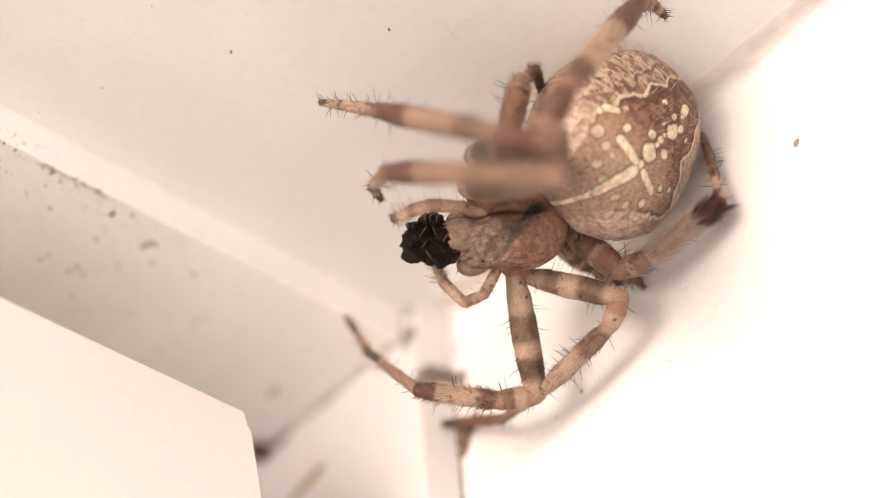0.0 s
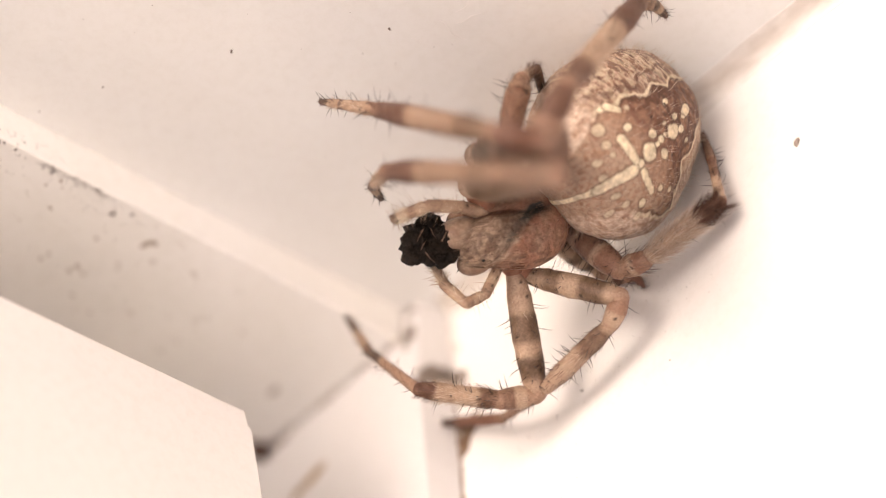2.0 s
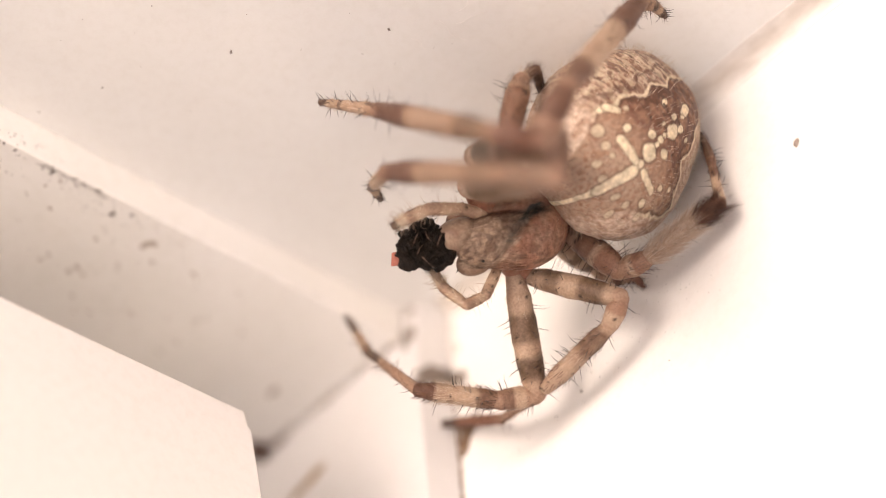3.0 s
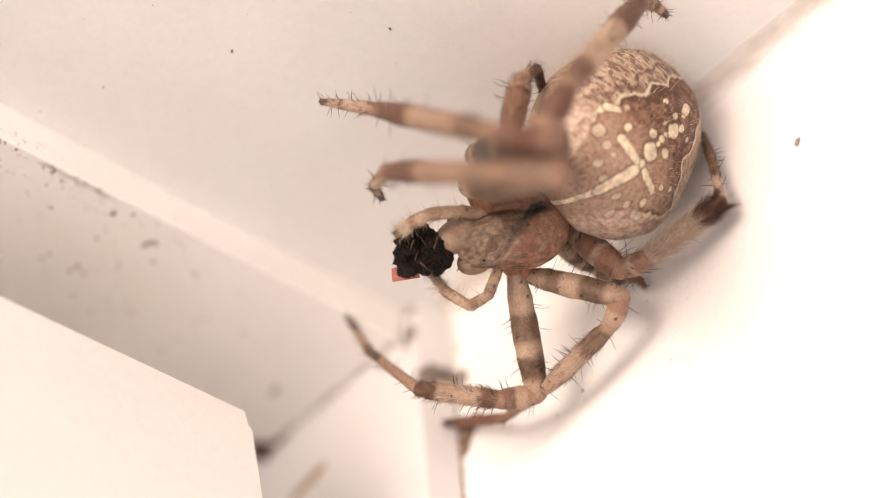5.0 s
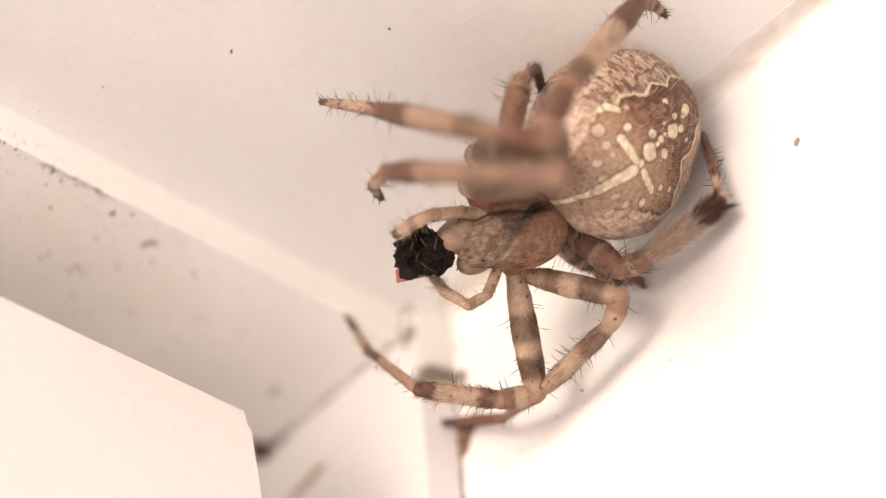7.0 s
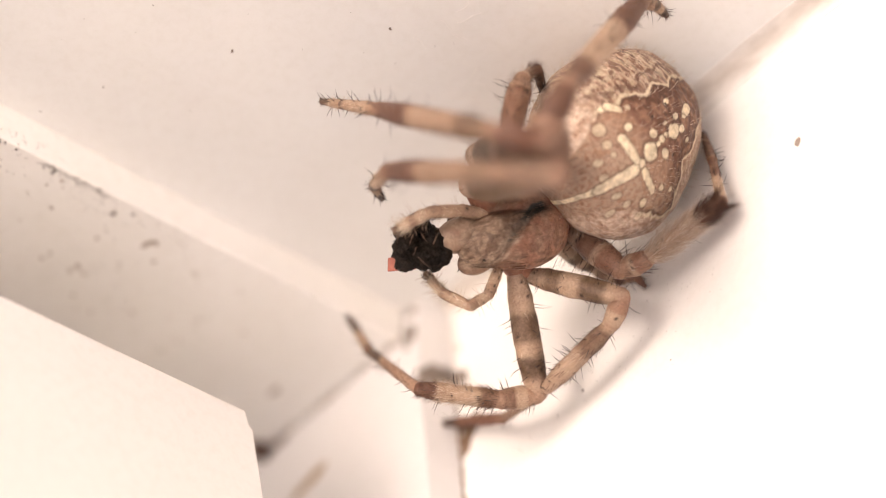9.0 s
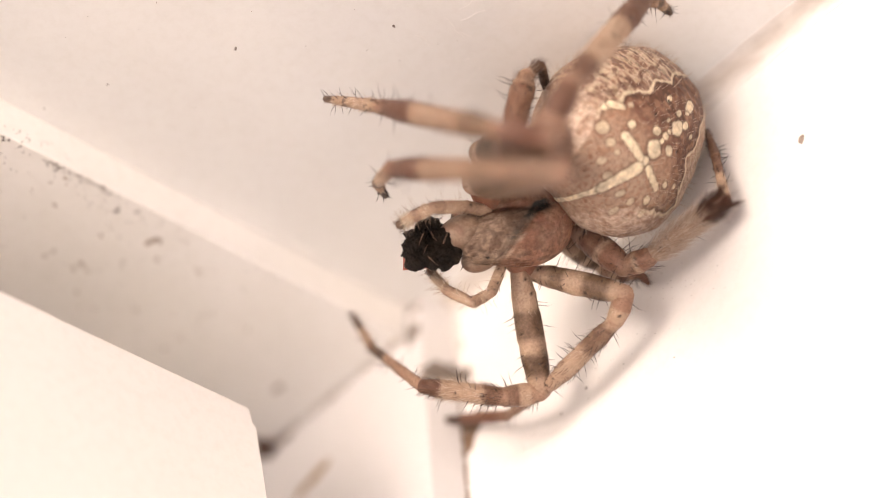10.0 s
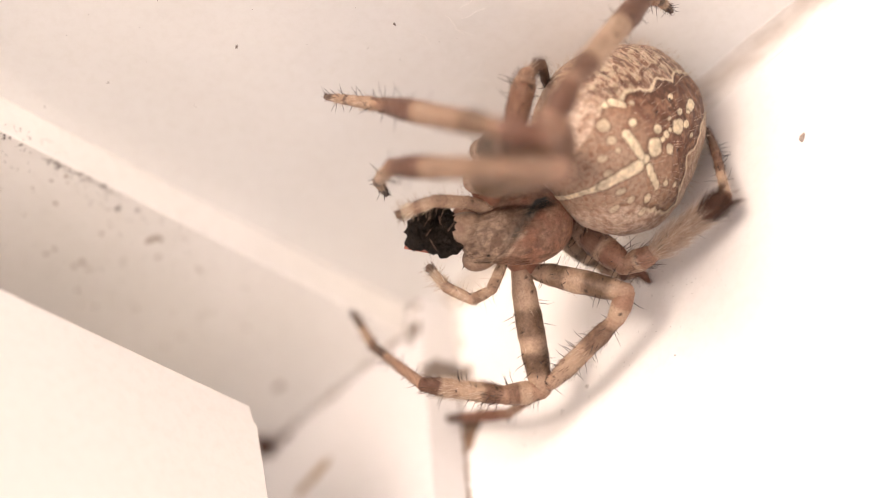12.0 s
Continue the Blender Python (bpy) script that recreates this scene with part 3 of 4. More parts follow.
def abdomen():
    rng = random.Random(7)
    shape, rings, sides = Shape(), 230, 380
    points, colours, faces = [], [], []

    def surface(f, t):
        s = -math.cos(f)
        r = math.sin(f)
        wide = 5.62 * (1 + 0.05 * math.sin((s + 0.35) * -2.2))
        tall = 4.1 * (1 + 0.05 * math.sin((s + 0.3) * -2.0))
        return s * (5.6 if s < 0 else 5.85), r * wide * (0.965 if math.sin(t) > 0 else 1.0 - 0.13 * step(-0.3, 0.5, s)) * math.sin(t), r * tall * math.cos(t)

    places = [surface(math.pi * (0.004 + 0.992 * i / rings), 6.28318 * k / sides) for i in range(rings + 1) for k in range(sides)]
    grid = [ALONG * s + ACROSS * w + UP * d for s, w, d in places]
    gaps = leaf_gap(np.array([q[0] for q in places]), np.array([q[1] for q in places]), np.array([cloud(p, 1.8, 3) for p in grid]))
    for (s, w, d), p, gap in zip(places, grid, gaps):
        relief = 0.10 * cloud(p, 0.6, 3) + 0.03 * cloud(p, 2.6, 4) + 0.012 * abs(cloud((p[0] * 1.2, p[1] * 4.0, p[2] * 4.0), 1.6, 3))
        if d > 0:
            relief -= 0.10 * sum(math.exp(-((s - a) ** 2 + (w - b) ** 2) / 0.03) for a, b in PITS)
        points.append(p + unit(p) * relief)
        colours.append(back_tone(s, w, d, p, gap))
    for i in range(rings):
        for k in range(sides):
            j = (k + 1) % sides
            faces.append((i * sides + k, (i + 1) * sides + k, (i + 1) * sides + j, i * sides + j))
    faces += [tuple(range(sides)), tuple(reversed([rings * sides + k for k in range(sides)]))]
    shape.add(points, faces, colours)
    fuzz = Shape()
    for _ in range(900):
        s, w, d = surface(math.acos(rng.uniform(-0.97, 0.97)), rng.uniform(-2.4, 2.4))
        p = ALONG * s + ACROSS * w + UP * d
        bristle(fuzz, p * 0.995, unit(p) + ALONG * rng.uniform(0.3, 1.2) + ACROSS * rng.uniform(-0.4, 0.4), rng.uniform(0.35, 0.85), 0.010, vec(0.62, 0.51, 0.40), 0.1)
    return shape, fuzz


body, fuzz = abdomen()
back = part("abdomen", body.mesh("abdomen", BACK), spider, "round mottled brown abdomen with a cream cross", at=(2.10, 0.68, 5.82))
tagged(part("bristles", fuzz.mesh("bristles", HAIR), back), kind="stuff")

# fore body: from the waist to the brow
WAIST, BROW = vec(-1.90, -2.44, 6.59), vec(-5.98, -4.95, 11.44)
FORE = unit(BROW - WAIST)
LEAN = vec(0.66, -0.44, 0.60)
TOP = unit(LEAN - FORE * (LEAN @ FORE))
SIDE = np.cross(TOP, FORE)


def fore_body():
    rng = random.Random(11)
    shape, rings, sides = Shape(), 150, 200
    length = np.linalg.norm(BROW - WAIST)
    points, colours, faces = [], [], []

    def seam(s, x):
        """How far the place lies behind the line that parts the head from the chest."""
        return abs(x + 0.35) - max(0.0, (s - 0.26) * (4.2 if x > -0.35 else 1.9))

    def surface(s, t):
        bulge = (1 - abs(2 * min(1, max(0, s)) - 1) ** 2.8) ** 0.5
        wide = bulge * (2.45 - 0.66 * step(0.40, 0.80, s))
        tall = bulge * (1.75 - 0.15 * step(0.5, 0.9, s))
        x, y = math.sin(t), math.cos(t)
        dip = 0.0
        if y > 0:
            dip = 0.42 * math.exp(-((s - 0.27) / 0.12) ** 2 - ((x * wide + 0.45) / 0.35) ** 2)
            dip += 0.20 * math.exp(-(seam(s, x * wide) / 0.22) ** 2) * step(0.25, 0.45, s) * (1 - step(0.72, 0.9, s))
        return s, x * wide, y * tall * (1 if y > 0 else 0.8) - dip

    def tone_at(s, x, p):
        n1, n2, n3 = cloud(p, 0.9, 3), cloud(p, 3.2, 3), cloud(p, 1.8, 3)
        off = seam(s, x)
        rays = 0.5 + 0.5 * math.sin(14 * math.atan2(x + 0.35, (s - 0.28) * length) + 2 * n1)
        comb = cloud((s * 3.0, (x + 0.5 * n1) * 2.4, 0.0), 1.0, 3)
        chest = blend(blend(RUST * 1.1, TAN * 1.1, 0.55 + 0.7 * n1), BROWN, (0.30 * rays + 0.10 + 0.5 * n2) * step(0.3, 1.3, abs(x)))
        chest = blend(chest, DARK * 1.5, 0.4 * step(1.5, 1.9, x) * step(0.10, 0.30, n3 + n2))
        head = blend(blend(TAN, OLIVE, 0.35) * 0.75, PALE * 0.95, 0.52 + 0.7 * n3 + 1.2 * comb)
        head = blend(head, DARK * 1.8, 0.6 * step(0.14, 0.30, n2) * step(0.55, 0.70, s) * step(-0.4, 0.3, x))
        head = blend(head, BROWN * 0.75, 1.1 * math.exp(-((off + 0.12) / 0.26) ** 2) * step(0.0, 0.4, -x) * step(0.30, 0.5, s))
        tone = blend(head, chest, step(-0.04, 0.10, off))
        tone = blend(tone, BEIGE, (0.5 + 1.0 * comb) * math.exp(-((off - 0.16) / 0.14) ** 2) * step(0.30, 0.45, s) * step(0.0, 0.6, x))
        dusk = 1.2 * math.exp(-((s - 0.27) / 0.09) ** 2 - ((x + 0.45) / 0.45) ** 2) + 1.1 * math.exp(-((off + 0.34) / 0.36) ** 2 - ((s - 0.44) / 0.20) ** 2) * step(-0.7, 0.0, x)
        return blend(tone, vec(0.022, 0.022, 0.018), 1.2 * dusk * (0.9 + 0.8 * comb)), n2

    for i in range(rings + 1):
        for k in range(sides):
            s, x, y = surface(0.002 + 0.996 * i / rings, 6.28318 * k / sides)
            p = WAIST + FORE * (s * length) + SIDE * x + TOP * y
            tone, n2 = tone_at(s, x, p)
            points.append(p + TOP * 0.06 * n2)
            colours.append(tone)
    for i in range(rings):
        for k in range(sides):
            j = (k + 1) % sides
            faces.append((i * sides + k, i * sides + j, (i + 1) * sides + j, (i + 1) * sides + k))
    shape.add(points, faces, colours)
    fuzz = Shape()
    for _ in range(1300):
        s, x, y = surface(rng.uniform(0.04, 0.95), rng.uniform(-1.7, 1.7))
        p = WAIST + FORE * (s * length) + SIDE * x + TOP * y
        bristle(fuzz, p, FORE * rng.uniform(0.8, 1.2) + TOP * rng.uniform(0.05, 0.22) + SIDE * (x * -0.15 + 0.35 * cloud(p, 0.8, 2) + rng.uniform(-0.12, 0.12)), rng.uniform(0.5, 1.2), 0.009,
                tone_at(s, x, p)[0] * rng.uniform(0.6, 1.35))
    return shape, fuzz


body, fuzz = fore_body()
shield = part("carapace", body.mesh("carapace", SKIN), spider, "tan carapace with grey hair and a dark middle groove")
tagged(part("bristles", fuzz.mesh("bristles", HAIR), shield), kind="stuff")


def ball(shape, centre, radii, axes, tone_of, rings=28, sides=36, lumps=0.0, lump_scale=1.0, power=1.0):
    points, faces, colours = [], [], []
    for i in range(rings + 1):
        f = math.pi * (0.006 + 0.988 * i / rings)
        for k in range(sides):
            t = 6.28318 * k / sides
            q = (-math.cos(f), math.sin(f) ** power * math.cos(t), math.sin(f) ** power * math.sin(t))
            p = sum((axes[n] * (q[n] * radii[n]) for n in range(3)), vec(0, 0, 0))
            p = p * (1 + lumps * cloud(p + centre, lump_scale, 4))
            points.append(centre + p)
            colours.append(tone_of(q, centre + p))
    for i in range(rings):
        for k in range(sides):
            j = (k + 1) % sides
            faces.append((i * sides + k, i * sides + j, (i + 1) * sides + j, (i + 1) * sides + k))
    faces += [tuple(reversed(range(sides))), tuple(rings * sides + k for k in range(sides))]
    shape.add(points, faces, colours)


# belly plate and hips under the carapace
belly = Shape()
ball(belly, (WAIST + BROW) / 2 - TOP * 1.1 - FORE * 0.3, (2.4, 1.9, 1.1), (FORE, SIDE, TOP), lambda q, p: blend(RUST, TAN, 0.5 + cloud(p, 1.0)))
part("sternum", belly.mesh("sternum", SKIN), spider, "reddish brown underside between the hips")
stalk = Shape()
ball(stalk, WAIST - FORE * 0.3 - TOP * 0.3, (1.3, 0.8, 0.8), (FORE, SIDE, TOP), lambda q, p: blend(BROWN, RUST, 0.5 + cloud(p, 1.0)))
part("waist", stalk.mesh("waist", SKIN), spider)
CORE = (WAIST + BROW) / 2 - TOP * 0.8
for key in LEGS:
    hip = Shape()
    out = vec(*LEGS[key][0])
    way = unit(out - CORE)
    foot = CORE + way * min(1.6, np.linalg.norm(out - CORE) * 0.5)
    ball(hip, (out + foot) / 2, (np.linalg.norm(out - foot) / 2 + 0.4, 0.78, 0.78), (way, unit(np.cross(way, TOP)), unit(np.cross(way, np.cross(way, TOP)))),
         lambda q, p: blend(RUST, TAN, 0.4 + cloud(p, 1.2)), 18, 22)
    part("coxa", hip.mesh("coxa", SKIN), spider)

# jaws, each with its fang, and the eyes
JAW_AT = [vec(-5.1, -4.24, 11.47), vec(-5.45, -4.87, 9.8)]
jaws = []
for at, lean, size in zip(JAW_AT, (0.25, -0.25), (1.12, 0.95)):
    s = Shape()
    way = unit(FORE - TOP * 0.45 + SIDE * lean * -0.2)
    ball(s, way * 0.45, (1.25 * size, 0.88 * size, 0.85 * size), (way, unit(np.cross(way, TOP)), unit(np.cross(way, np.cross(way, TOP)))),
         lambda q, p: blend(blend(PALE * 0.8, TAN * 0.8, 0.5 + 1.2 * cloud(p, 1.6)), BROWN, 0.35 * step(0.1, 0.9, -q[0]) + 0.55 * step(0.5, 0.95, q[0]) + 0.35 * cloud(p, 3.0)), 24, 28)
    jaw = part("chelicera", s.mesh("chelicera", SKIN), spider, "smooth tan jaw gripping the prey", at=at)
    fang = Shape()
    bristle(fang, way * 1.4 * size, way - TOP * 0.8, 0.6, 0.10, DARK * 0.6, 0.2)
    part("fang", fang.mesh("fang", SKIN), jaw)
    jaws.append((jaw, at))
lobe = Shape()
ball(lobe, vec(0, 0, 0), (0.95, 0.62, 0.60), (FORE, SIDE, TOP), lambda q, p: blend(blend(TAN, RUST, 0.3), DARK, 0.8 * step(0.72, 0.95, q[0])), 20, 24)
part("maxilla", lobe.mesh("maxilla", SKIN), spider, "tan mouth lobe with a dark rim", at=(-5.27, -2.97, 11.39))
for along, side, up, size in ((5.55, 0.30, 1.18, 0.12), (5.55, -0.30, 1.18, 0.12), (5.95, 0.34, 0.95, 0.11), (5.95, -0.34, 0.95, 0.11),
                              (5.75, 1.25, 0.60, 0.11), (5.75, -1.25, 0.60, 0.11)):
    s = Shape()
    ball(s, vec(0, 0, 0), (size, size, size), (FORE, SIDE, TOP), lambda q, p: DARK, 10, 12)
    part("eye", s.mesh("eye", EYE_BLACK), spider, at=WAIST + FORE * along + SIDE * side + TOP * up)

# feelers beside the jaws
def feeler(joints, split, seed, label, girth):
    """A palp in two rigid pieces: the near joints, and the joints past the split."""
    rng = random.Random(seed)
    pts = [vec(*p) for p in joints]
    near, far = Shape(), Shape()
    near_fuzz, far_fuzz = Shape(), Shape()
    for i in range(len(pts) - 1):
        s, f, origin = (near, near_fuzz, pts[0]) if i < split else (far, far_fuzz, pts[split])
        last = i == len(pts) - 2
        limb(s, f, pts[i] - origin, pts[i + 1] - origin, [g * girth for g in ((0.38, 0.36, 0.26) if last else (0.36, 0.42, 0.40))],
             [(0.65, 1.1, DARK if last else BROWN, 0.65 if last else 0.35)], rng, 6, 320 if last else 90, 60 if last else 16 if i else 4, CREAM, PALE, 0.013)
    top = part("pedipalp", near.mesh("pedipalp", SKIN), spider, label, at=pts[0])
    far.add(far_fuzz.points, far_fuzz.faces, far_fuzz.colours)
    tip = part("palp_tip", far.mesh("palp_tip", SKIN), top, at=pts[split] - pts[0])
    tagged(part("bristles", near_fuzz.mesh("bristles", HAIR), top), kind="stuff")
    return top, pts[0], tip, pts[split] - pts[0]


upper_palp = feeler([(-3.8, -3.3, 10.0), (-4.0, -3.7, 12.6), (-4.7, -4.1, 14.4), (-5.7, -4.1, 14.9), (-6.8, -4.0, 15.2)], 3, 71, "bristly tan palp stroking the prey from above", 0.9)
lower_palp = feeler([(-5.6, -5.0, 8.6), (-6.4, -6.7, 9.1), (-7.1, -7.3, 10.0), (-7.7, -5.8, 10.9), (-7.8, -4.1, 11.4)], 2, 72, "bristly pale palp curled under the prey", 0.78)

# ---- the prey ----
PREY_AT = BASE + vec(-6.60, -4.65, 12.89)
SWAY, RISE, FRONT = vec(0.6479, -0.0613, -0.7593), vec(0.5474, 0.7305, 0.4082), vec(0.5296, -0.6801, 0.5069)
rng = random.Random(5)
prey = tagged(new("prey_insect"), "black chewed insect prey held in the spider's jaws", "insect prey")
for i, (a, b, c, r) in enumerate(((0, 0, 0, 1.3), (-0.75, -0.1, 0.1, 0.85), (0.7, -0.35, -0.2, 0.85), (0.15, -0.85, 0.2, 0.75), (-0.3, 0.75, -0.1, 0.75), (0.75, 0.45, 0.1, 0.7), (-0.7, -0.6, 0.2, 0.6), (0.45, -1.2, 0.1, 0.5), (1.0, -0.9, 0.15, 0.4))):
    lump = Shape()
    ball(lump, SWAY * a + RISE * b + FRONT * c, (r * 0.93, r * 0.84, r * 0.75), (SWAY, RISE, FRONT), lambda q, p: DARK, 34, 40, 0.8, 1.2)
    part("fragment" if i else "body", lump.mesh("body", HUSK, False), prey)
for i in range(22):
    s = Shape()
    t = rng.uniform(1.2, 5.0)
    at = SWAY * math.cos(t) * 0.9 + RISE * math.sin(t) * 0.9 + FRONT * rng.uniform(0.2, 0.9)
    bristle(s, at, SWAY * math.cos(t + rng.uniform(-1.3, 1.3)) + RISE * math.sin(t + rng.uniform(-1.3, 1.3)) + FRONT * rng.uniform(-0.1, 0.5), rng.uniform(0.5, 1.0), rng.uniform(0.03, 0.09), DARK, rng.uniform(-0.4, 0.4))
    part("broken_leg", s.mesh("broken_leg", HUSK), prey)
for i in range(5):
    s = Shape()
    t = rng.uniform(0, 6.28)
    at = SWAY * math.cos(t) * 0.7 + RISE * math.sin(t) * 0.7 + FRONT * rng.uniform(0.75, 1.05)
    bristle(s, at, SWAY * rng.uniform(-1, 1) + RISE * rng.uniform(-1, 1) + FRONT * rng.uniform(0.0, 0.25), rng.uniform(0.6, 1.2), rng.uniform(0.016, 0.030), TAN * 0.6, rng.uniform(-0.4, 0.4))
    part("sinew", s.mesh("sinew", HAIR), prey, "straw-coloured sinew")
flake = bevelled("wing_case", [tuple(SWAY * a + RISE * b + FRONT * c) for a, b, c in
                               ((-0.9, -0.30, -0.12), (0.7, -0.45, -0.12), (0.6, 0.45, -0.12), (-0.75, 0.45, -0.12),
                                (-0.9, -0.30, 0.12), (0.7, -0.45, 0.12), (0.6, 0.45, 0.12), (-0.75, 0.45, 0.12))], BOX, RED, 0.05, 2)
flake.parent = prey
tagged(flake, "torn orange-red wing case")

# ---- dirt, painted shade, crumbs and silk ----
def fleck(shape, at, normal, size, rng, flat=0.5):
    n = vec(*normal)
    u = unit(np.cross(n, vec(0.3, 0.5, 0.81)))
    v = np.cross(n, u)
    turn = rng.uniform(0, 6.28)
    a, b = u * math.cos(turn) + v * math.sin(turn), v * math.cos(turn) - u * math.sin(turn)
    ball(shape, vec(*at) + n * size * flat * 0.3, (size * rng.uniform(0.8, 1.6), size * rng.uniform(0.6, 1.0), size * flat), (a, b, n), lambda q, p: DARK, 6, 8, 0.5, 3.0 / size)


def dirt(name, label, spots, normal, mat, seed, flat=0.5):
    shape, r = Shape(), random.Random(seed)
    for x, y, z, size in spots:
        fleck(shape, (x, y, z), normal, size, r, flat)
    ob = new(name, shape.mesh(name, mat))
    return tagged(ob, label, "dirt", kind="stuff")


r = random.Random(21)
dirt("panel_specks", "tiny dark specks stuck to the white panel",
     [(11.5, 0, 24.4, 0.09), (18.3, 0, 18.3, 0.10), (11.6, 0, 30.0, 0.04), (4.8, 0, 28.6, 0.06), (14.3, 0, 25.4, 0.03), (1.0, 0, 30.4, 0.06)]
     + [(r.uniform(3, 30), 0, r.uniform(14, 34), r.uniform(0.012, 0.03)) for _ in range(26)], (0, -1, 0), SOOT_SHADE, 1, 0.3)
dirt("post_specks", "line of dark grit along the edge of the window post",
     [(-0.51, -2.2, 30.9, 0.08), (-0.67, -2.2, 28.2, 0.09), (-0.86, -2.2, 28.8, 0.07), (-0.81, -2.2, 26.5, 0.09), (-0.40, -2.2, 25.2, 0.09), (-1.57, -2.2, 23.4, 0.13), (-0.95, -2.2, 22.4, 0.13)]
     + [(-0.40 - abs(r.gauss(0, 0.22)), -2.2, r.choice((31.9, 28.4, 28.0, 26.8, 25.6, 24.8)) + r.gauss(0, 0.45), r.uniform(0.025, 0.07)) for _ in range(90)]
     + [(-0.5 - abs(r.gauss(0, 1.0)), -2.2, r.uniform(19, 33), r.uniform(0.02, 0.05)) for _ in range(60)]
     + [(r.uniform(-9, -0.6), -2.2, r.uniform(12, 33), r.uniform(0.02, 0.05)) for _ in range(70)], (0, -1, 0), GRIT, 2)
dirt("bead_specks", "few dark specks on the narrow side of the window post",
     [(0.10 - 0.164 * y, -y, z, size) for y, z, size in [(r.uniform(1.2, 2.15), r.uniform(27.5, 33), r.uniform(0.015, 0.045)) for _ in range(26)]], (1, -0.16, 0), GRIT, 12)
dirt("post_stains", "faint brown stains on the window post",
     [(-6.7, -2.2, 22.4, 0.20), (-7.3, -2.2, 22.6, 0.18), (-2.5, -2.2, 20.2, 0.24), (-2.2, -2.2, 19.9, 0.20), (-2.9, -2.2, 20.3, 0.14), (-3.6, -2.2, 19.0, 0.14), (-9.0, -2.2, 5.6, 0.3)]
     + [(r.uniform(-11, -1), -2.2, r.uniform(8, 29), r.uniform(0.05, 0.14)) for _ in range(34)], (0, -1, 0), STAIN_SHADE, 3, 0.04)
dirt("corner_grime", "brown clot of grime in the corner where the post meets the sill",
     [(-14.1 + r.gauss(0, 0.32), -2.45, 2.45 + abs(r.gauss(0, 0.35)), r.uniform(0.3, 0.5)) for _ in range(16)]
     + [(-13.2 + r.gauss(0, 0.6), -2.4, 2.25, r.uniform(0.15, 0.25)) for _ in range(8)], (0, -0.7, 0.7), CLOT, 4, 0.5)
# a clot of dirt, then scattered flecks that paint shade over a sunlit patch
dirt("bead_foot_dirt_shade", "dull dirt at the foot of the window post, with flecks that shade the plate there",
     [(0.80 + r.gauss(0, 0.22), -2.3 + r.gauss(0, 0.2), 2.15, r.uniform(0.18, 0.34)) for _ in range(22)]
     + [(0.6 + r.gauss(0, 0.4), -r.uniform(0.2, 3.2), 2.15, r.uniform(0.08, 0.2)) for _ in range(30)], (0, 0, 1), SOOT_SHADE, 18, 0.3)
# brown flecks paint the soft shade line where the post meets the plate
dirt("corner_shade", "thin brown flecks in place of the shade along the foot of the window post",
     [(r.uniform(-17, -0.4), -2.25, 2.25 + abs(r.gauss(0, 0.15)), r.uniform(0.05, 0.13)) for _ in range(120)], (0, -0.7, 0.7), STAIN_SHADE, 14, 0.2)
dirt("joint_grime", "brown grime packed into the joint of the sill",
     [(2.03 + r.gauss(0, 0.07), -r.uniform(6.0, 26), 0.02, r.uniform(0.06, 0.15)) for _ in range(300)]
     + [(2.4 + (0.6 + r.gauss(0, 0.75)) * (1 - f), -9.9 - 2.1 * f, 0.0, r.uniform(0.14, 0.3)) for f in [i / 70 for i in range(70)]], (0, 0, 1), MUD, 5, 0.3)
dirt("plate_streak", "brown streak on the raised end of the sill",
     [(-11.6 + 3.4 * f + r.gauss(0, 0.14), -7.8 + 0.8 * f + r.gauss(0, 0.14), 2.17, r.uniform(0.12, 0.3)) for f in [i / 50 for i in range(50)]], (0, 0, 1), OCHRE, 6, 0.08)
dirt("sill_specks", "fine dark specks scattered on the white sill",
     [(12.7, -14.0, 0, 0.10), (19.6, -16.4, 0, 0.05), (15.8, -14.3, 0, 0.035), (8.0, -14.4, 0, 0.05), (7.2, -14.9, 0, 0.035), (10.5, -14.4, 0, 0.045)]
     + [(r.uniform(3, 36), -r.uniform(9, 24), 0, r.uniform(0.008, 0.024)) for _ in range(70)]
     + [(r.uniform(6, 24), -r.uniform(10, 15), 0, r.uniform(0.010, 0.026)) for _ in range(90)], (0, 0, 1), GRIT, 7)
dirt("joint_smear", "dark smear of dirt across the step of the sill",
     [(1.27 + 0.71 * f, -5.9 + r.gauss(0, 0.35), 2.15 - 2.1 * f, r.uniform(0.2, 0.4)) for f in [i / 30 for i in range(30)]]
     + [(2.0 + 1.3 * f, -6.2 + r.gauss(0, 0.3), 0.05, r.uniform(0.2, 0.4)) for f in [i / 14 for i in range(14)]], (0.6, 0, 0.8), SMEAR, 16, 0.12)
dirt("joint_flecks", "light brown flecks beside the sill joint",
     [(2.2 + r.gauss(0, 0.2), -r.uniform(1.2, 5.0), 0.0, r.uniform(0.15, 0.35)) for _ in range(22)], (0, 0, 1), PALE_FLECK, 17, 0.06)
bit = Shape()
fleck(bit, (31.2, -8.5, 0.02), (0, 0, 1), 0.21, random.Random(3), 0.8)
tagged(new("crumb", bit.mesh("crumb", CRUMB)), "small brown crumb lying on the white sill", "crumb")


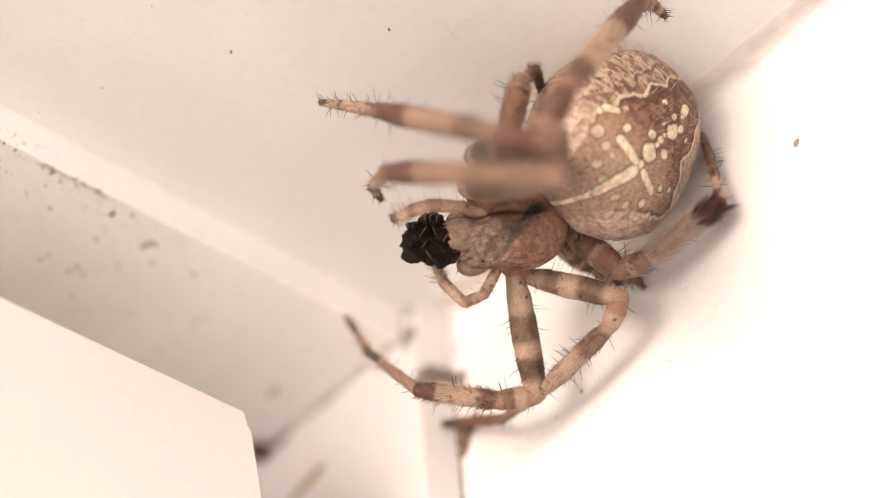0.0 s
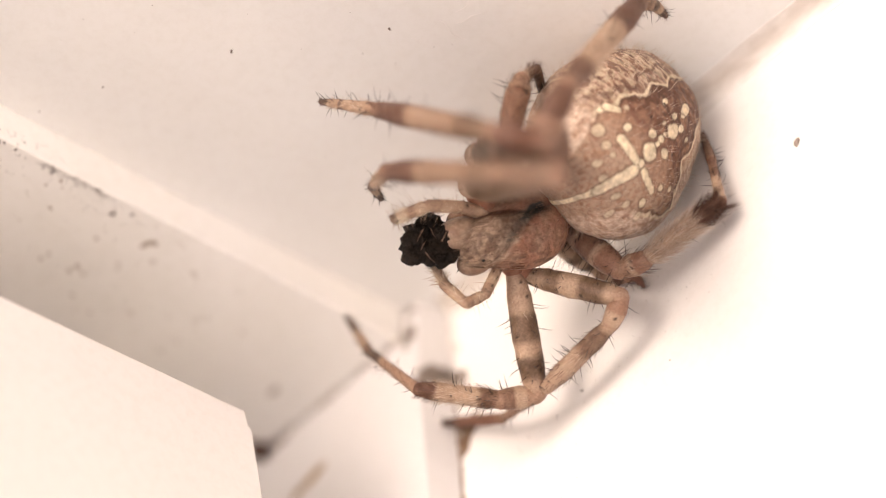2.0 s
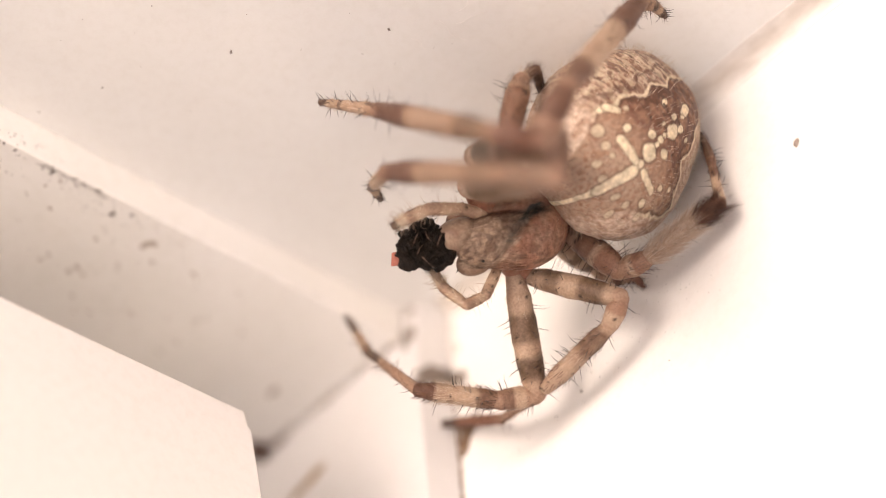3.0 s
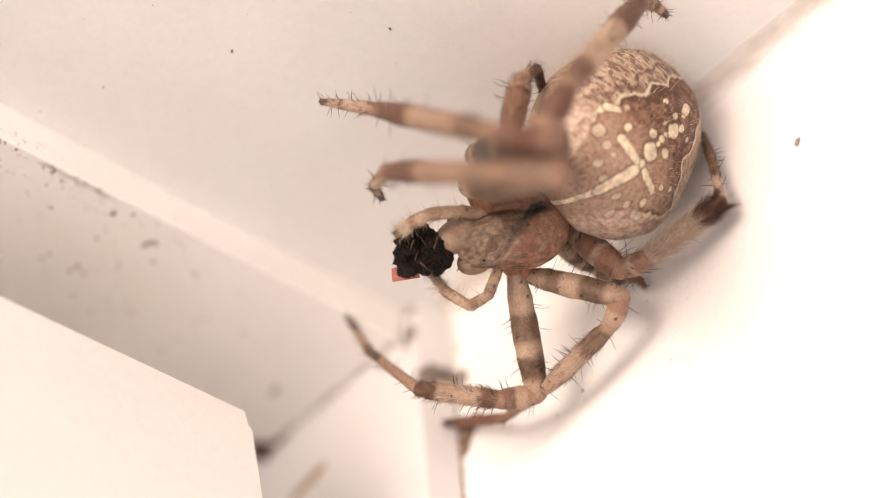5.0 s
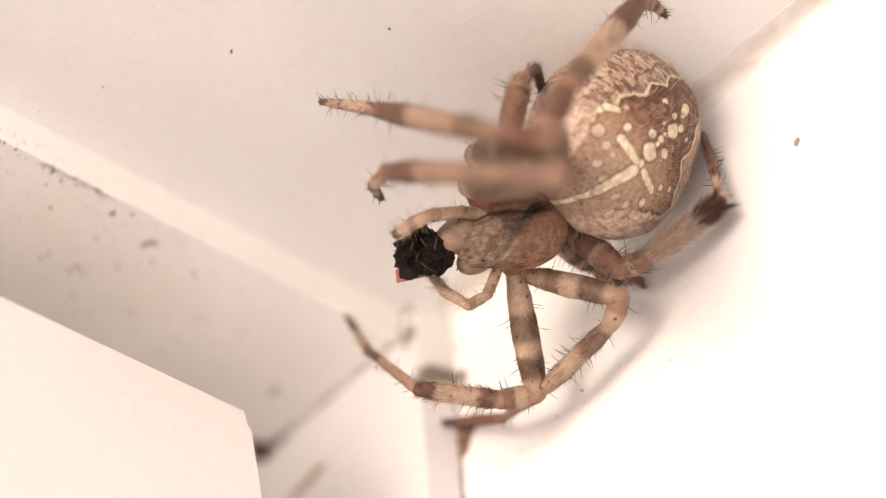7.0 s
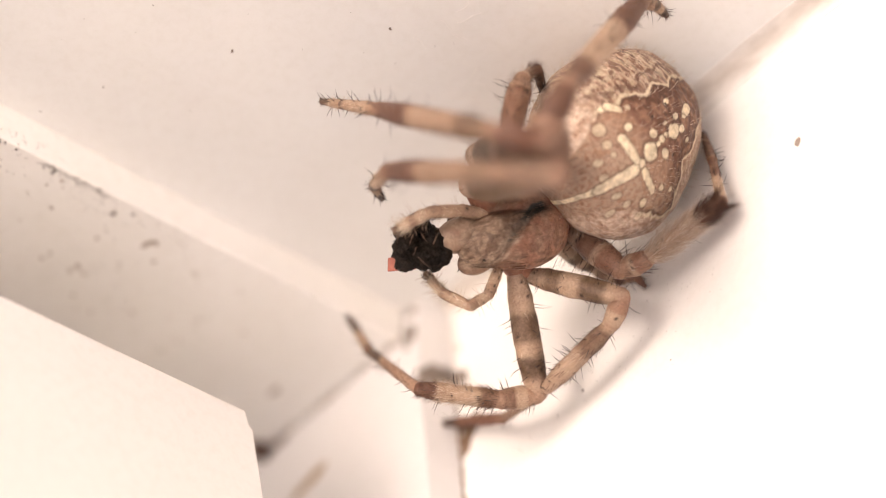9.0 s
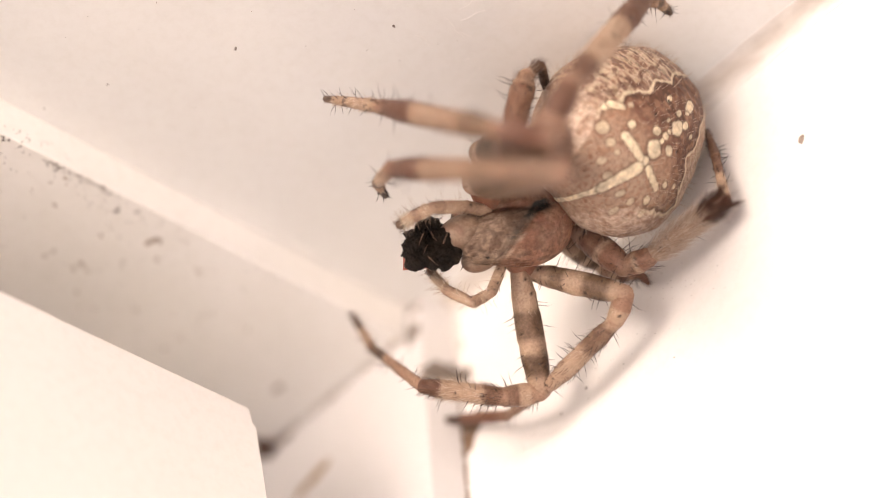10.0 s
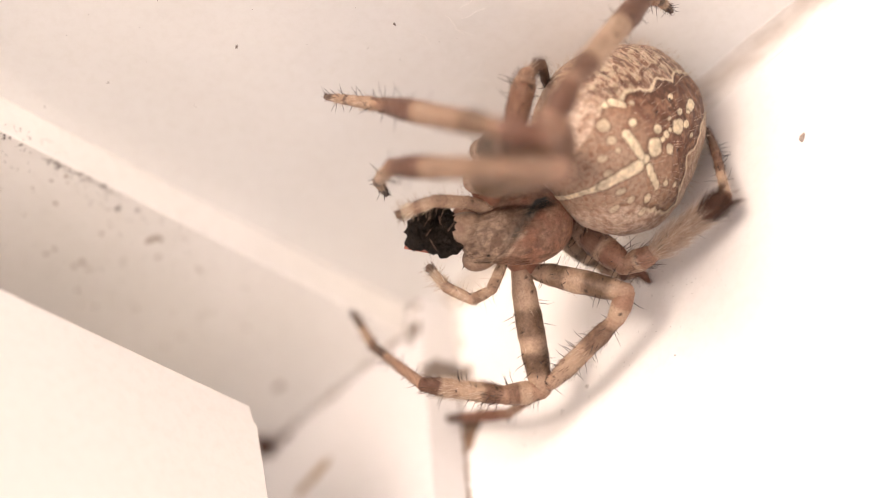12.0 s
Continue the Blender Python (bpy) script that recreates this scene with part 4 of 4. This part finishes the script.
def thread(points, thick):
    s = Shape()
    for a, b in zip(points, points[1:]):
        a, b = vec(*a), vec(*b)
        w = unit(b - a)
        u = unit(np.cross(w, vec(0.2, 0.9, 0.4)))
        v = np.cross(w, u)
        ring = [u * thick, (-u * 0.5 + v * 0.87) * thick, (-u * 0.5 - v * 0.87) * thick]
        s.add([a + k for k in ring] + [b + k for k in ring], [(0, 1, 4, 3), (1, 2, 5, 4), (2, 0, 3, 5)], [CREAM] * 6)
    tagged(new("web_thread", s.mesh("web_thread", SILK)), "loose strand of pale spider silk on the panel", "spider silk", "silk strands")


for x, z, n in ((20.6, 16.5, 7), (21.0, 15.6, 6), (21.6, 16.2, 5), (20.2, 15.2, 4), (17.5, 12.2, 6), (17.8, 11.9, 5), (18.8, 13.4, 2), (18.6, 16.9, 5)):
    p = vec(x, -0.08, z)
    way = r.uniform(-0.6, 1.2)
    pts = []
    for _ in range(n):
        pts.append(tuple(p))
        way += r.uniform(-0.7, 0.7)
        p = p + vec(math.cos(way), 0, -math.sin(way)) * 0.32
    thread(pts, 0.018)


# ---- what moves ----
def turned(base, degrees, axis=FRONT, shift=(0, 0, 0)):
    return Matrix.Translation(Vector(base) * MM + Vector(shift) * MM) @ Matrix.Rotation(radians(degrees), 4, Vector(axis))


def motions():
    # right, up in millimetres and turn in degrees of the prey
    chew = [(0.0, 0.15, 0.18, 0), (0.5, 0.16, 0.12, 1), (1.0, 0.15, 0.14, 0), (1.5, 0.2, 0.12, -3), (2.0, 0.05, 0.08, 4), (2.5, 0.0, 0.05, 7), (3.2, -0.25, -0.2, 10),
            (4.8, -0.42, -0.45, 14), (6.0, -0.38, -0.42, 14), (6.5, -0.5, -0.22, 10), (7.0, -0.36, -0.5, 18), (7.2, -0.36, -0.48, 18), (8.8, -0.55, -0.14, 8),
            (9.2, -0.36, -0.22, 12), (9.5, -0.3, -0.22, 12), (10.0, -0.12, -0.28, 10), (10.5, -0.3, 0.1, 2), (11.0, -0.05, 0.26, 0), (11.5, -0.05, 0.24, 0), (12.0, 0.12, 0.5, -5)]
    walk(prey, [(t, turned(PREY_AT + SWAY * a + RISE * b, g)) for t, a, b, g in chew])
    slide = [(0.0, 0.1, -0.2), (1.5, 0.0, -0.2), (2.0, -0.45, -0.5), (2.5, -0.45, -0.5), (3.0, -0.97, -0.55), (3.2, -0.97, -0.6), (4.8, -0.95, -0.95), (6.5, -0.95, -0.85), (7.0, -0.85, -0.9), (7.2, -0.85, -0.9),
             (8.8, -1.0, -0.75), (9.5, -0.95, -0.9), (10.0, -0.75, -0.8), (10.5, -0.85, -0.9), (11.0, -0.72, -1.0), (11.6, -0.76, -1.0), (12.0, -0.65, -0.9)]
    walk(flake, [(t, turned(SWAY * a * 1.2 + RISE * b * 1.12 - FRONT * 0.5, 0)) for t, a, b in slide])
    top, base, tip, knee = upper_palp
    walk(top, [(t, turned(base, g)) for t, g in ((0.0, 0), (1.5, 0.5), (2.5, 2), (3.2, 4), (4.8, 8), (6.0, 8), (6.25, 5.5), (6.5, 3), (6.75, 6), (7.0, 9), (7.2, 8.5), (8.8, 7), (9.5, 6), (10.0, 5), (10.5, 3), (11.0, 3.5), (12.0, 1))])
    walk(tip, [(t, turned(knee, g)) for t, g in ((0.0, 0), (1.0, 4), (2.0, -2), (3.0, 6), (4.8, 10), (6.0, 6), (7.0, 2), (8.8, 3), (9.5, 8), (10.5, 0), (11.2, 5), (12.0, 0))])
    top, base, tip, knee = lower_palp
    walk(top, [(t, turned(base, g)) for t, g in ((0.0, 0), (1.0, 1), (2.5, 3), (4.8, 7), (6.0, 8), (7.2, 6), (8.8, 7), (9.2, 7), (9.5, 7), (9.7, 7), (10.0, 6), (11.0, 6), (12.0, 4))])
    walk(tip, [(t, turned(knee, g)) for t, g in ((0.0, 0), (1.0, -1), (2.5, 3), (4.8, 6), (6.5, 9), (7.2, 7), (8.8, 13), (9.2, 13), (9.3, 14), (9.4, 25), (9.5, 43), (9.6, 41), (9.7, 31), (9.8, 22), (9.9, 15), (10.0, 13),
                                                 (10.5, 16), (11.5, 17), (12.0, 15))])
    for (jaw, at), g in zip(jaws, (1.0, -0.6)):
        walk(jaw, [(t, turned(at, d * g)) for t, d in ((0.0, 0), (1.5, 2), (2.5, -1), (3.2, 2), (4.8, 4), (6.0, 3), (7.0, 5), (8.8, 1), (9.5, 3), (10.5, -2), (11.2, 1), (12.0, -3))])


motions()
